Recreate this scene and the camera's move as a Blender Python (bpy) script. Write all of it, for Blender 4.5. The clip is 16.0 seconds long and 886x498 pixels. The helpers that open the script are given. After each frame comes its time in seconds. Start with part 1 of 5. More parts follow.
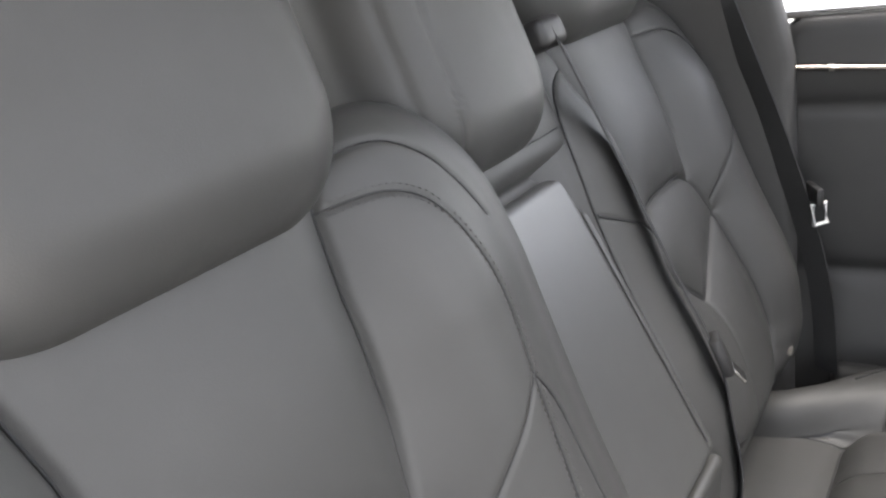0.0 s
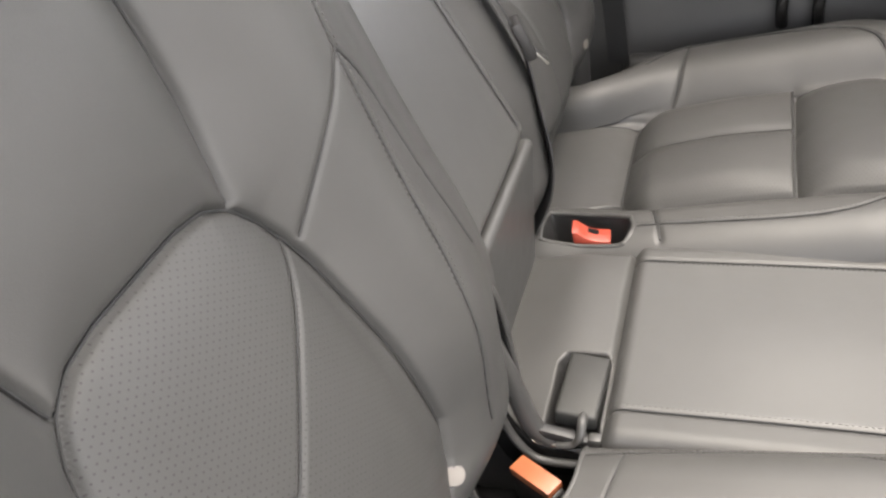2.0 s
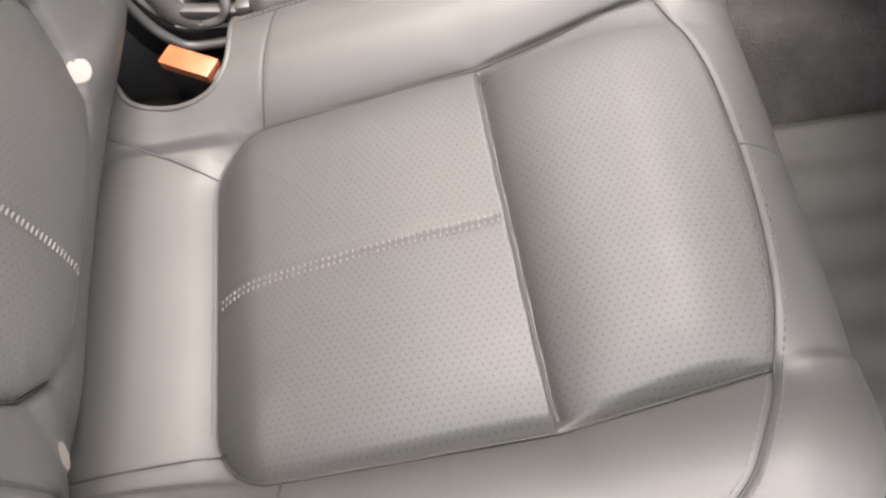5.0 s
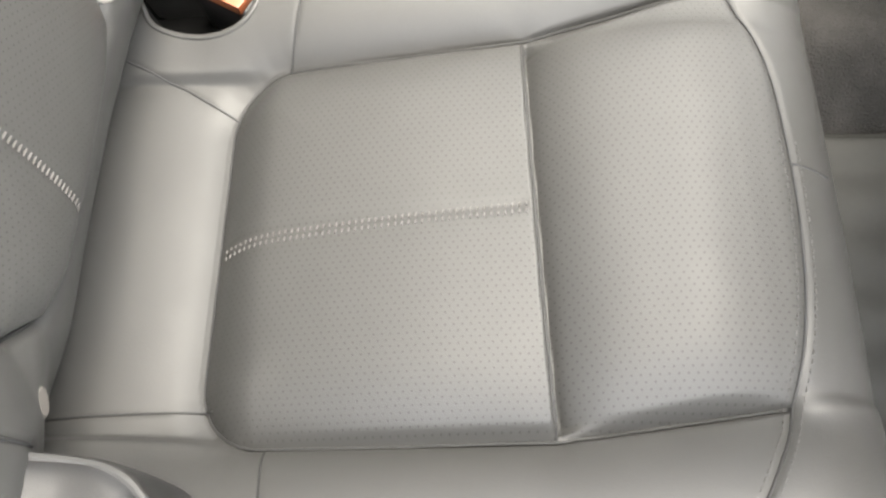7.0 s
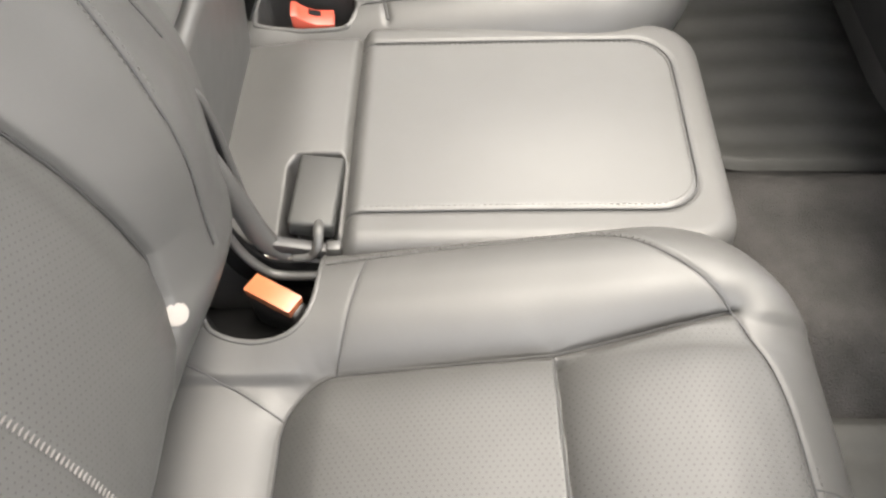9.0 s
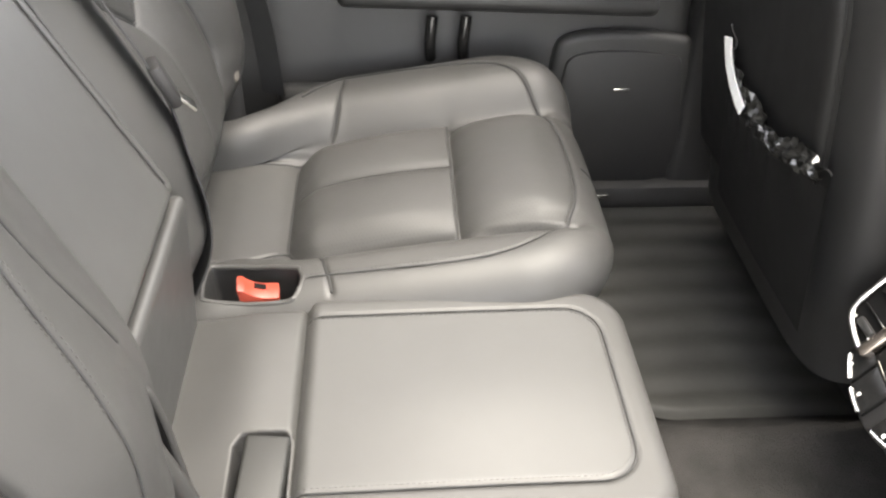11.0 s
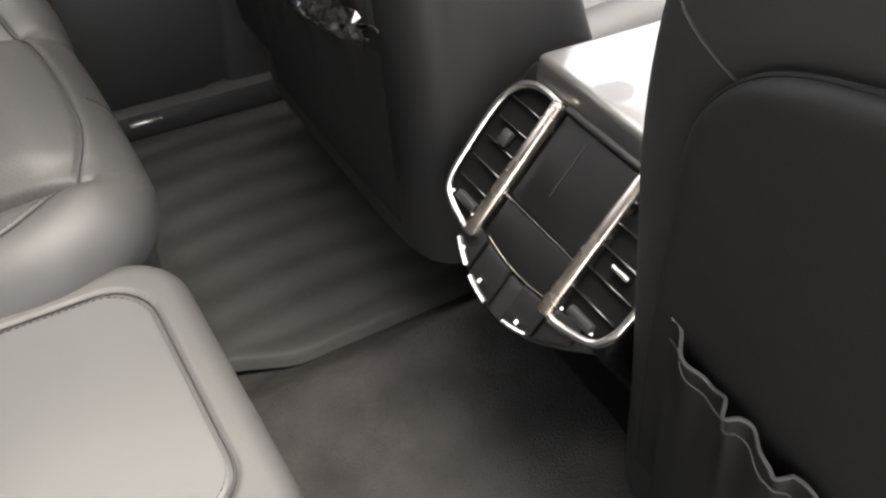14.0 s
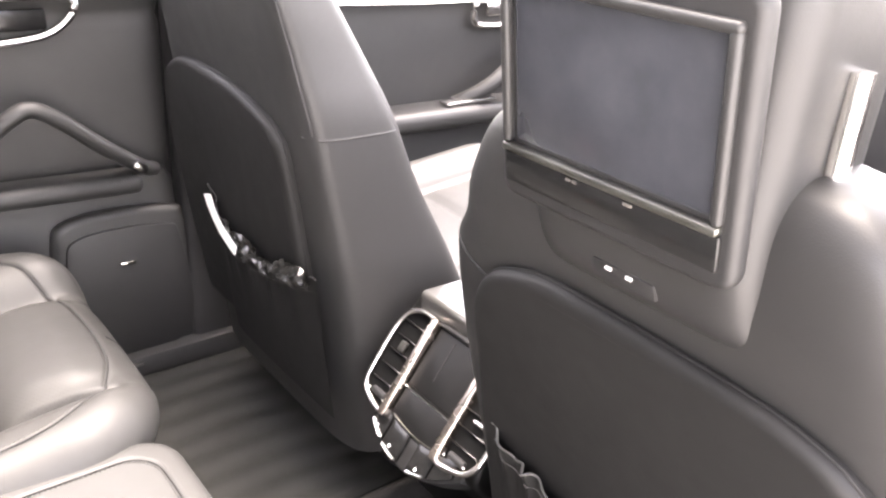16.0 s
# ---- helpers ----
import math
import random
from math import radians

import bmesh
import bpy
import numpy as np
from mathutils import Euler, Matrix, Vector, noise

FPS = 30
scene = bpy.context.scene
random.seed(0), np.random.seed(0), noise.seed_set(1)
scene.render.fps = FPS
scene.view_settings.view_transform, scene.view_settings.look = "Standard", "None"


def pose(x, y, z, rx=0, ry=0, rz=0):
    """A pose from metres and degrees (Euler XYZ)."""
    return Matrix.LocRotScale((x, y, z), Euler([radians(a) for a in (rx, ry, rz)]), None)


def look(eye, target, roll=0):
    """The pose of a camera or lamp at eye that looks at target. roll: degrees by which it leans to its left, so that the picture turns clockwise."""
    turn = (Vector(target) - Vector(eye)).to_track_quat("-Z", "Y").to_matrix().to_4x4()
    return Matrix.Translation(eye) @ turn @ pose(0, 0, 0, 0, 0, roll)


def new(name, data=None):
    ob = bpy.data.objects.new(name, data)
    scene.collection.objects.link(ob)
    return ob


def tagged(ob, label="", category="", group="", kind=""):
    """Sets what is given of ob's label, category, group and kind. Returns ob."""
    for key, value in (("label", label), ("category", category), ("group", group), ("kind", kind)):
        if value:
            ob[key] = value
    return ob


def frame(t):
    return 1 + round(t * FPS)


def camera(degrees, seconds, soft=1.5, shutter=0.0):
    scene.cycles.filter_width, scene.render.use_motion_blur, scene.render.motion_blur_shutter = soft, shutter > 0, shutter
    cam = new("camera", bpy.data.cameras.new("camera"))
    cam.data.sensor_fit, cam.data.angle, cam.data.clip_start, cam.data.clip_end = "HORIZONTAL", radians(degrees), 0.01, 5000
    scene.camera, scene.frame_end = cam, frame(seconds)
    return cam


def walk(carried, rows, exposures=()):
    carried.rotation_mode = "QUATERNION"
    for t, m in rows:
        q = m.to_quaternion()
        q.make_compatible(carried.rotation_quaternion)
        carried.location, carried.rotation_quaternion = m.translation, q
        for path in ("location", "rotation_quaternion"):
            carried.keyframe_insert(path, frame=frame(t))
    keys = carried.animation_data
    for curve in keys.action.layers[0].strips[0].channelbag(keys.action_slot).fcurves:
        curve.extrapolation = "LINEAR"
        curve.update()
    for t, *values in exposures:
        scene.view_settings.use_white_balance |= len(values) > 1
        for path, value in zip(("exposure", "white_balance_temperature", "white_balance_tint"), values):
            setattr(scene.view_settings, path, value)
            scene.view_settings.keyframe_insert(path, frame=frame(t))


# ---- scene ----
cam = camera(54.9, 16.0, 2.4)
PATH = [
    (0, (0.249, -0.694, 1.098), (-0.83, 0.855, 0.436), -8.4),
    (0.5, (0.243, -0.696, 1.077), (-0.763, 0.837, 0.28), -8.7),
    (1, (0.235, -0.697, 1.053), (-0.666, 0.816, 0.106), -9.7),
    (1.5, (0.233, -0.695, 1.037), (-0.548, 0.805, -0.029), -10.7),
    (2, (0.233, -0.692, 1.012), (-0.41, 0.787, -0.172), -11.4),
    (2.5, (0.239, -0.692, 0.997), (-0.274, 0.754, -0.286), -11.6),
    (3, (0.241, -0.698, 0.978), (-0.126, 0.71, -0.394), -11.7),
    (3.5, (0.248, -0.705, 0.965), (-0.001, 0.65, -0.485), -11.4),
    (4, (0.263, -0.716, 0.942), (0.102, 0.535, -0.61), -11.8),
    (4.5, (0.271, -0.719, 0.921), (0.173, 0.388, -0.742), -12.3),
    (4.7, (0.273, -0.712, 0.91), (0.218, 0.307, -0.812), -11.4),
    (6.8, (0.267, -0.677, 0.865), (0.208, 0.094, -0.979), -5.5),
    (7, (0.264, -0.661, 0.881), (0.203, 0.139, -0.951), -4.4),
    (7.5, (0.252, -0.641, 0.906), (0.192, 0.272, -0.872), -2.4),
    (8, (0.244, -0.628, 0.932), (0.184, 0.4, -0.783), -1.3),
    (8.2, (0.239, -0.624, 0.939), (0.189, 0.438, -0.757), -0.9),
    (10.3, (0.221, -0.604, 0.989), (0.187, 0.848, -0.392), -1.9),
    (10.5, (0.218, -0.602, 0.996), (0.204, 0.877, -0.35), -1.2),
    (11, (0.219, -0.591, 1.016), (0.339, 0.976, -0.22), 1.6),
    (11.5, (0.255, -0.559, 1.012), (0.658, 0.995, -0.182), 5.1),
    (12, (0.323, -0.495, 0.953), (0.918, 0.949, -0.297), 2.7),
    (12.5, (0.379, -0.453, 0.913), (1.078, 0.862, -0.422), 0.0),
    (13, (0.384, -0.429, 0.895), (1.132, 0.812, -0.483), 0.3),
    (13.5, (0.375, -0.421, 0.892), (1.184, 0.796, -0.474), 3.3),
    (14, (0.376, -0.423, 0.89), (1.207, 0.768, -0.485), 4.2),
    (14.5, (0.362, -0.443, 0.9), (1.229, 0.777, -0.427), 5.0),
    (15, (0.302, -0.504, 0.945), (1.278, 0.792, -0.225), 7.3),
    (15.3, (0.268, -0.564, 0.984), (1.345, 0.755, -0.051), 7.2),
    (15.5, (0.251, -0.622, 1.009), (1.326, 0.76, 0.044), 6.4),
    (15.7, (0.234, -0.676, 1.022), (1.306, 0.753, 0.121), 5.3),
    (15.9, (0.21, -0.719, 1.032), (1.318, 0.715, 0.182), 4.1),
    (16, (0.197, -0.734, 1.037), (1.331, 0.685, 0.202), 3.5),
]
EXPOSURES = [(0.0, 3.1, 6650, 13), (0.5, 3.55, 6800, 13), (1.0, 3.78, 7000, 13), (2.0, 3.45, 7100, 14), (3.5, 3.65, 7150, 14), (4.5, 4.0, 7100, 18), (7.0, 4.0, 7050, 10), (7.5, 4.0, 7050, 10), (8.2, 4.0, 7150, 12), (10.5, 3.9, 7100, 12), (11.0, 3.9, 7100, 12), (11.5, 3.5, 7050, 12), (12.0, 3.4, 7050, 13), (12.5, 3.4, 7050, 13), (14.5, 3.4, 7050, 13), (15.0, 3.5, 7200, 14), (15.5, 4.25, 7400, 18), (16.0, 4.6, 7200, 21)]
walk(cam, [(t, look(eye, target, roll)) for t, eye, target, roll in PATH], EXPOSURES)

# ---- world and light ----
world = bpy.data.worlds.new("sky")
scene.world = world
world.use_nodes = True
wn = world.node_tree.nodes
sky = wn.new("ShaderNodeTexSky")
sky.sky_type, sky.sun_disc = "NISHITA", False
sky.sun_elevation, sky.sun_rotation = radians(79), radians(72)
wn["Background"].inputs["Strength"].default_value = 0.15
veil = wn.new("ShaderNodeHueSaturation")
veil.inputs["Saturation"].default_value = 0.30
world.node_tree.links.new(sky.outputs["Color"], veil.inputs["Color"])
world.node_tree.links.new(veil.outputs["Color"], wn["Background"].inputs["Color"])

sun = new("sun", bpy.data.lights.new("sun", "SUN"))
sun.data.energy, sun.data.angle, sun.data.color = 1.5, radians(45), (1.0, 0.96, 0.90)
sun.matrix_world = look((1.5, 0.5, 8.0), (0.0, 0.0, 0.0))


# ---- materials ----
def material(name):
    m = bpy.data.materials.new(name)
    m.use_nodes = True
    nt = m.node_tree
    return m, nt, nt.nodes, nt.links, nt.nodes["Principled BSDF"]


def node(nodes, kind, **values):
    n = nodes.new(kind)
    for key, value in values.items():
        n.inputs[key].default_value = value
    return n


def ramp(nodes, links, src, lo, hi, p0=0.3, p1=0.7):
    r = nodes.new("ShaderNodeValToRGB")
    r.color_ramp.elements[0].position, r.color_ramp.elements[1].position = p0, p1
    r.color_ramp.elements[0].color, r.color_ramp.elements[1].color = (*lo, 1), (*hi, 1)
    links.new(src, r.inputs["Fac"])
    return r.outputs["Color"]


def grained(name, lo, hi, rough=0.45, rough2=0.55, scale=3.0, grain=900.0, bump=0.15, metal=0.0, spec=0.5, coat=0.0, dist=0.0004, fine="voronoi"):
    """A surface with colour variation on a large scale and a fine relief."""
    m, nt, nodes, links, b = material(name)
    tc = nodes.new("ShaderNodeTexCoord")
    big = node(nodes, "ShaderNodeTexNoise", Scale=scale, Detail=4.0, Roughness=0.6)
    links.new(tc.outputs["Object"], big.inputs["Vector"])
    links.new(ramp(nodes, links, big.outputs["Fac"], lo, hi), b.inputs["Base Color"])
    mr = nodes.new("ShaderNodeMapRange")
    mr.inputs["To Min"].default_value, mr.inputs["To Max"].default_value = rough, rough2
    mid = node(nodes, "ShaderNodeTexNoise", Scale=scale * 14, Detail=3.0)
    links.new(tc.outputs["Object"], mid.inputs["Vector"])
    links.new(mid.outputs["Fac"], mr.inputs["Value"])
    links.new(mr.outputs["Result"], b.inputs["Roughness"])
    if fine == "voronoi":
        g = node(nodes, "ShaderNodeTexVoronoi", Scale=grain)
        src = g.outputs["Distance"]
    else:
        g = node(nodes, "ShaderNodeTexNoise", Scale=grain, Detail=2.0)
        src = g.outputs["Fac"]
    links.new(tc.outputs["Object"], g.inputs["Vector"])
    bp = node(nodes, "ShaderNodeBump", Strength=bump, Distance=dist)
    links.new(src, bp.inputs["Height"])
    wr = node(nodes, "ShaderNodeTexNoise", Scale=22.0, Detail=3.0)
    links.new(tc.outputs["Object"], wr.inputs["Vector"])
    bp2 = node(nodes, "ShaderNodeBump", Strength=0.12, Distance=0.004)
    links.new(wr.outputs["Fac"], bp2.inputs["Height"])
    links.new(bp.outputs["Normal"], bp2.inputs["Normal"])
    links.new(bp2.outputs["Normal"], b.inputs["Normal"])
    b.inputs["Metallic"].default_value = metal
    b.inputs["Specular IOR Level"].default_value = spec
    b.inputs["Coat Weight"].default_value = coat
    return m


def perforated(name, lo, hi, pitch=0.0054):
    """Leather with a staggered pattern of small punched holes, laid out on the UV map in metres."""
    m = grained(name, lo, hi, 0.50, 0.60, spec=0.42)
    nt, nodes, links = m.node_tree, m.node_tree.nodes, m.node_tree.links
    b = nodes["Principled BSDF"]
    uv = nodes.new("ShaderNodeUVMap")
    masks = []
    for off in (0.0, 0.5):
        sc = nodes.new("ShaderNodeVectorMath")
        sc.operation = "MULTIPLY_ADD"
        sc.inputs[1].default_value = (1 / pitch, 1 / (pitch * 1.5), 0)
        sc.inputs[2].default_value = (off, off, 0)
        links.new(uv.outputs["UV"], sc.inputs[0])
        fr = nodes.new("ShaderNodeVectorMath")
        fr.operation = "FRACTION"
        links.new(sc.outputs[0], fr.inputs[0])
        sb = nodes.new("ShaderNodeVectorMath")
        sb.operation = "MULTIPLY_ADD"
        sb.inputs[1].default_value = (1, 1.5, 0)
        sb.inputs[2].default_value = (-0.5, -0.75, 0)
        links.new(fr.outputs[0], sb.inputs[0])
        ln = nodes.new("ShaderNodeVectorMath")
        ln.operation = "LENGTH"
        links.new(sb.outputs[0], ln.inputs[0])
        masks.append(ln.outputs["Value"])
    mn = nodes.new("ShaderNodeMath")
    mn.operation = "MINIMUM"
    links.new(masks[0], mn.inputs[0])
    links.new(masks[1], mn.inputs[1])
    hole = nodes.new("ShaderNodeMapRange")
    hole.inputs["From Min"].default_value, hole.inputs["From Max"].default_value = 0.075, 0.145
    links.new(mn.outputs[0], hole.inputs["Value"])
    mix = nodes.new("ShaderNodeMix")
    mix.data_type = "RGBA"
    old = b.inputs["Base Color"].links[0].from_socket
    links.new(hole.outputs["Result"], mix.inputs["Factor"])
    mix.inputs[6].default_value = (0.016, 0.016, 0.015, 1)
    links.new(old, mix.inputs[7])
    links.new(mix.outputs[2], b.inputs["Base Color"])
    bp = node(nodes, "ShaderNodeBump", Strength=0.22, Distance=0.0005)
    links.new(hole.outputs["Result"], bp.inputs["Height"])
    links.new(b.inputs["Normal"].links[0].from_socket, bp.inputs["Normal"])
    links.new(bp.outputs["Normal"], b.inputs["Normal"])
    return m


def plain(name, col, rough=0.4, metal=0.0, spec=0.5, coat=0.0):
    m, nt, nodes, links, b = material(name)
    tc = nodes.new("ShaderNodeTexCoord")
    n = node(nodes, "ShaderNodeTexNoise", Scale=40.0, Detail=4.0)
    links.new(tc.outputs["Object"], n.inputs["Vector"])
    lo, hi = [c * 0.85 for c in col], [min(1, c * 1.1) for c in col]
    links.new(ramp(nodes, links, n.outputs["Fac"], lo, hi), b.inputs["Base Color"])
    mr = nodes.new("ShaderNodeMapRange")
    mr.inputs["To Min"].default_value, mr.inputs["To Max"].default_value = rough * 0.8, rough * 1.2
    links.new(n.outputs["Fac"], mr.inputs["Value"])
    links.new(mr.outputs["Result"], b.inputs["Roughness"])
    b.inputs["Metallic"].default_value, b.inputs["Specular IOR Level"].default_value = metal, spec
    b.inputs["Coat Weight"].default_value = coat
    return m


LEATHER = grained("leather", (0.040, 0.0394, 0.0375), (0.049, 0.0483, 0.0460), 0.48, 0.58, spec=0.44)
SMOOTH = grained("smooth_leather", (0.044, 0.0436, 0.0416), (0.053, 0.0525, 0.0502), 0.44, 0.52, spec=0.50, bump=0.08)
SHINY = grained("polished_leather", (0.046, 0.0456, 0.0436), (0.055, 0.0545, 0.0522), 0.37, 0.45, spec=1.0, bump=0.06)
PERF = perforated("perforated_leather", (0.037, 0.0366, 0.0348), (0.045, 0.0445, 0.0422))
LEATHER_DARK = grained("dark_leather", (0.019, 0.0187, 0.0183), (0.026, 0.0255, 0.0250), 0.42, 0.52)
PANEL = grained("seat_back_panel", (0.0090, 0.0088, 0.0086), (0.0130, 0.0127, 0.0124), 0.52, 0.62, grain=700, spec=0.28)
PLASTIC = grained("black_plastic", (0.014, 0.014, 0.014), (0.021, 0.020, 0.020), 0.45, 0.58, grain=1200)
DOORTRIM = grained("door_trim", (0.022, 0.0217, 0.0211), (0.031, 0.0306, 0.0297), 0.45, 0.58, grain=800)
CLOTH = grained("pillar_cloth", (0.045, 0.0437, 0.042), (0.058, 0.0565, 0.054), 0.85, 0.95, grain=1500, fine="noise")
HEADLINER = grained("headliner", (0.34, 0.33, 0.31), (0.40, 0.39, 0.37), 0.9, 0.95, grain=1200, fine="noise")
CARPET = grained("carpet", (0.019, 0.0183, 0.0175), (0.036, 0.0345, 0.033), 0.9, 1.0, scale=14, grain=420, bump=0.9, dist=0.004, fine="noise", spec=0.1)
RUBBER = grained("rubber_mat", (0.023, 0.023, 0.021), (0.033, 0.033, 0.030), 0.55, 0.75, scale=9, grain=500, bump=0.3, fine="noise", spec=0.3)
WEBBING = grained("belt_webbing", (0.018, 0.018, 0.018), (0.028, 0.028, 0.028), 0.7, 0.8, grain=1400, bump=0.5, fine="noise")
# near-black that paints the shade inside wells, gaps and slots
HOLLOW_SHADE = plain("opening_shade", (0.004, 0.004, 0.004), 0.8, spec=0.1)
GLOSS = plain("gloss_black", (0.010, 0.010, 0.010), 0.22, coat=0.1)
CHROME = plain("satin_chrome", (0.78, 0.76, 0.73), 0.22, 1.0)
BRONZE = plain("warm_satin_metal", (0.66, 0.585, 0.52), 0.26, 1.0)
SATIN = grained("satin_black_plastic", (0.018, 0.018, 0.017), (0.026, 0.026, 0.024), 0.50, 0.60, grain=1400, spec=0.35)
LID = grained("polished_lid_leather", (0.050, 0.048, 0.045), (0.062, 0.060, 0.056), 0.27, 0.34, spec=1.0, coat=0.6)
GREYPLASTIC = grained("grey_satin_plastic", (0.036, 0.0355, 0.034), (0.045, 0.0445, 0.0425), 0.40, 0.50, grain=1400, spec=0.45)
IVORY = plain("ivory_plastic", (0.145, 0.132, 0.118), 0.45)
ORANGE = plain("orange_red_plastic", (0.29, 0.045, 0.026), 0.35)
AMBER = plain("orange_plastic", (0.28, 0.088, 0.038), 0.35)
THREAD = plain("grey_thread", (0.098, 0.092, 0.088), 0.75)
GREYTHREAD = plain("mid_grey_thread", (0.060, 0.058, 0.055), 0.75)
DARKTHREAD = plain("dark_thread", (0.02, 0.02, 0.02), 0.7)
SIDETHREAD = plain("charcoal_thread", (0.030, 0.029, 0.028), 0.7)
SCREEN = plain("dark_screen", (0.035, 0.037, 0.043), 0.16, spec=0.6)
PRINT = plain("white_print", (0.75, 0.75, 0.73), 0.5)
WRAP = plain("clear_wrap", (0.014, 0.014, 0.013), 0.20, 0.0, 0.8, 0.5)
GLASS, gnt, gnodes, glinks, gb = material("tinted_glass")
tint = node(gnodes, "ShaderNodeBsdfTransparent", Color=(0.85, 0.855, 0.85, 1))
gloss = node(gnodes, "ShaderNodeBsdfGlossy", Roughness=0.02)
pane_mix = node(gnodes, "ShaderNodeMixShader", Fac=0.04)
glinks.new(tint.outputs[0], pane_mix.inputs[1])
glinks.new(gloss.outputs[0], pane_mix.inputs[2])
glinks.new(pane_mix.outputs[0], gnodes["Material Output"].inputs["Surface"])
FASCIA = plain("matt_black_fascia", (0.006, 0.006, 0.006), 0.38, spec=0.22)
DARKMETAL = plain("dark_satin_metal", (0.22, 0.22, 0.20), 0.35, 1.0)
CONCRETE = grained("concrete", (0.42, 0.41, 0.39), (0.54, 0.53, 0.50), 0.85, 0.95, scale=0.8, grain=60, fine="noise")


# ---- mesh tools ----
def thing(name, label, category, at=(0, 0, 0), group="", kind=""):
    ob = new(name)
    ob.empty_display_size = 0.05
    ob.location = at
    return tagged(ob, label, category, group, kind)


def base_of(ob):
    p = Vector((0, 0, 0))
    while ob is not None:
        p += ob.location
        ob = ob.parent
    return p


def mesh_part(name, verts, faces, mat, parent, label="", normals=None, uv=None, smooth=True, kind=""):
    """One mesh object under parent; verts in world metres."""
    o = np.array(base_of(parent)) if parent else np.zeros(3)
    me = bpy.data.meshes.new(name)
    me.from_pydata((np.asarray(verts, float) - o).tolist(), [], [list(map(int, f)) for f in faces])
    me.materials.append(mat)
    if uv is not None:
        layer = me.uv_layers.new(name="UVMap")
        idx = np.empty(len(me.loops), int)
        me.loops.foreach_get("vertex_index", idx)
        layer.data.foreach_set("uv", np.asarray(uv)[idx].ravel())
    me.polygons.foreach_set("use_smooth", [smooth] * len(me.polygons))
    if normals is not None:
        me.normals_split_custom_set_from_vertices(np.asarray(normals).tolist())
    me.update()
    ob = new(name, me)
    ob.parent = parent
    return tagged(ob, label, kind=kind)


def part(name, bm, mat, parent, label="", smooth=True, kind="", angle=40):
    """A bmesh in world metres as one mesh object under parent."""
    o = base_of(parent) if parent else Vector((0, 0, 0))
    bmesh.ops.translate(bm, verts=bm.verts, vec=-o)
    bmesh.ops.recalc_face_normals(bm, faces=bm.faces)
    me = bpy.data.meshes.new(name)
    bm.to_mesh(me)
    bm.free()
    me.materials.append(mat)
    me.polygons.foreach_set("use_smooth", [smooth] * len(me.polygons))
    if smooth:
        me.set_sharp_from_angle(angle=radians(angle))
    ob = new(name, me)
    ob.parent = parent
    return tagged(ob, label, kind=kind)


def rbox(size, m, bevel=0.004, seg=2):
    """A box with rounded edges, centred on the pose m."""
    bm = bmesh.new()
    bmesh.ops.create_cube(bm, size=1.0)
    bmesh.ops.scale(bm, vec=size, verts=bm.verts)
    if bevel:
        bmesh.ops.bevel(bm, geom=list(bm.edges), offset=min(bevel, min(size) * 0.49), segments=seg, affect="EDGES", profile=0.5)
    bmesh.ops.transform(bm, matrix=m, verts=bm.verts)
    return bm


def prism(pts, depth, m, bevel=0.003, seg=2):
    """A flat outline (x, y), drawn out along z by depth, with rounded rims."""
    bm = bmesh.new()
    vs = [bm.verts.new((x, y, 0)) for x, y in pts]
    f = bm.faces.new(vs)
    r = bmesh.ops.extrude_face_region(bm, geom=[f])
    top = [v for v in r["geom"] if isinstance(v, bmesh.types.BMVert)]
    bmesh.ops.translate(bm, verts=top, vec=(0, 0, depth))
    bm.normal_update()
    if bevel:
        rim = [e for e in bm.edges if abs(e.verts[0].co.z - e.verts[1].co.z) < 1e-6]
        bmesh.ops.bevel(bm, geom=rim, offset=bevel, segments=seg, affect="EDGES", profile=0.5)
    bmesh.ops.transform(bm, matrix=m, verts=bm.verts)
    return bm


def tube(pts, radius, sides=10, closed=False, flat=1.0, up=None):
    """A round or flattened bar along a line of points."""
    P = [Vector(p) for p in pts]
    bm = bmesh.new()
    rings = []
    n = len(P)
    for i, p in enumerate(P):
        a = P[(i - 1) % n] if (closed or i > 0) else p
        b = P[(i + 1) % n] if (closed or i < n - 1) else p
        d = (b - a).normalized()
        ref = Vector(up) if up else (Vector((0, 0, 1)) if abs(d.z) < 0.9 else Vector((1, 0, 0)))
        s = d.cross(ref).normalized()
        t = s.cross(d).normalized()
        r = radius[i] if isinstance(radius, (list, tuple)) else radius
        rings.append([bm.verts.new(p + s * (r * math.cos(2 * math.pi * k / sides)) + t * (r * flat * math.sin(2 * math.pi * k / sides))) for k in range(sides)])
    for i in range(n if closed else n - 1):
        A, B = rings[i], rings[(i + 1) % n]
        for k in range(sides):
            bm.faces.new((A[k], A[(k + 1) % sides], B[(k + 1) % sides], B[k]))
    if not closed:
        bm.faces.new(rings[0])
        bm.faces.new(rings[-1][::-1])
    return bm


def curve(pts, n=8, closed=False):
    """A smooth line through points (Catmull-Rom)."""
    P = [np.array(p, float) for p in pts]
    out = []
    N = len(P)
    for i in range(N if closed else N - 1):
        p0 = P[i - 1] if (i > 0 or closed) else P[i]
        p1, p2 = P[i], P[(i + 1) % N]
        p3 = P[(i + 2) % N] if (i + 2 < N or closed) else p2
        for k in range(n):
            t = k / n
            out.append(0.5 * (2 * p1 + (p2 - p0) * t + (2 * p0 - 5 * p1 + 4 * p2 - p3) * t * t + (3 * p1 - p0 - 3 * p2 + p3) * t ** 3))
    if not closed:
        out.append(P[-1])
    return out


def smooth(a, b, x):
    t = np.clip((x - a) / (b - a), 0, 1)
    return t * t * (3 - 2 * t)


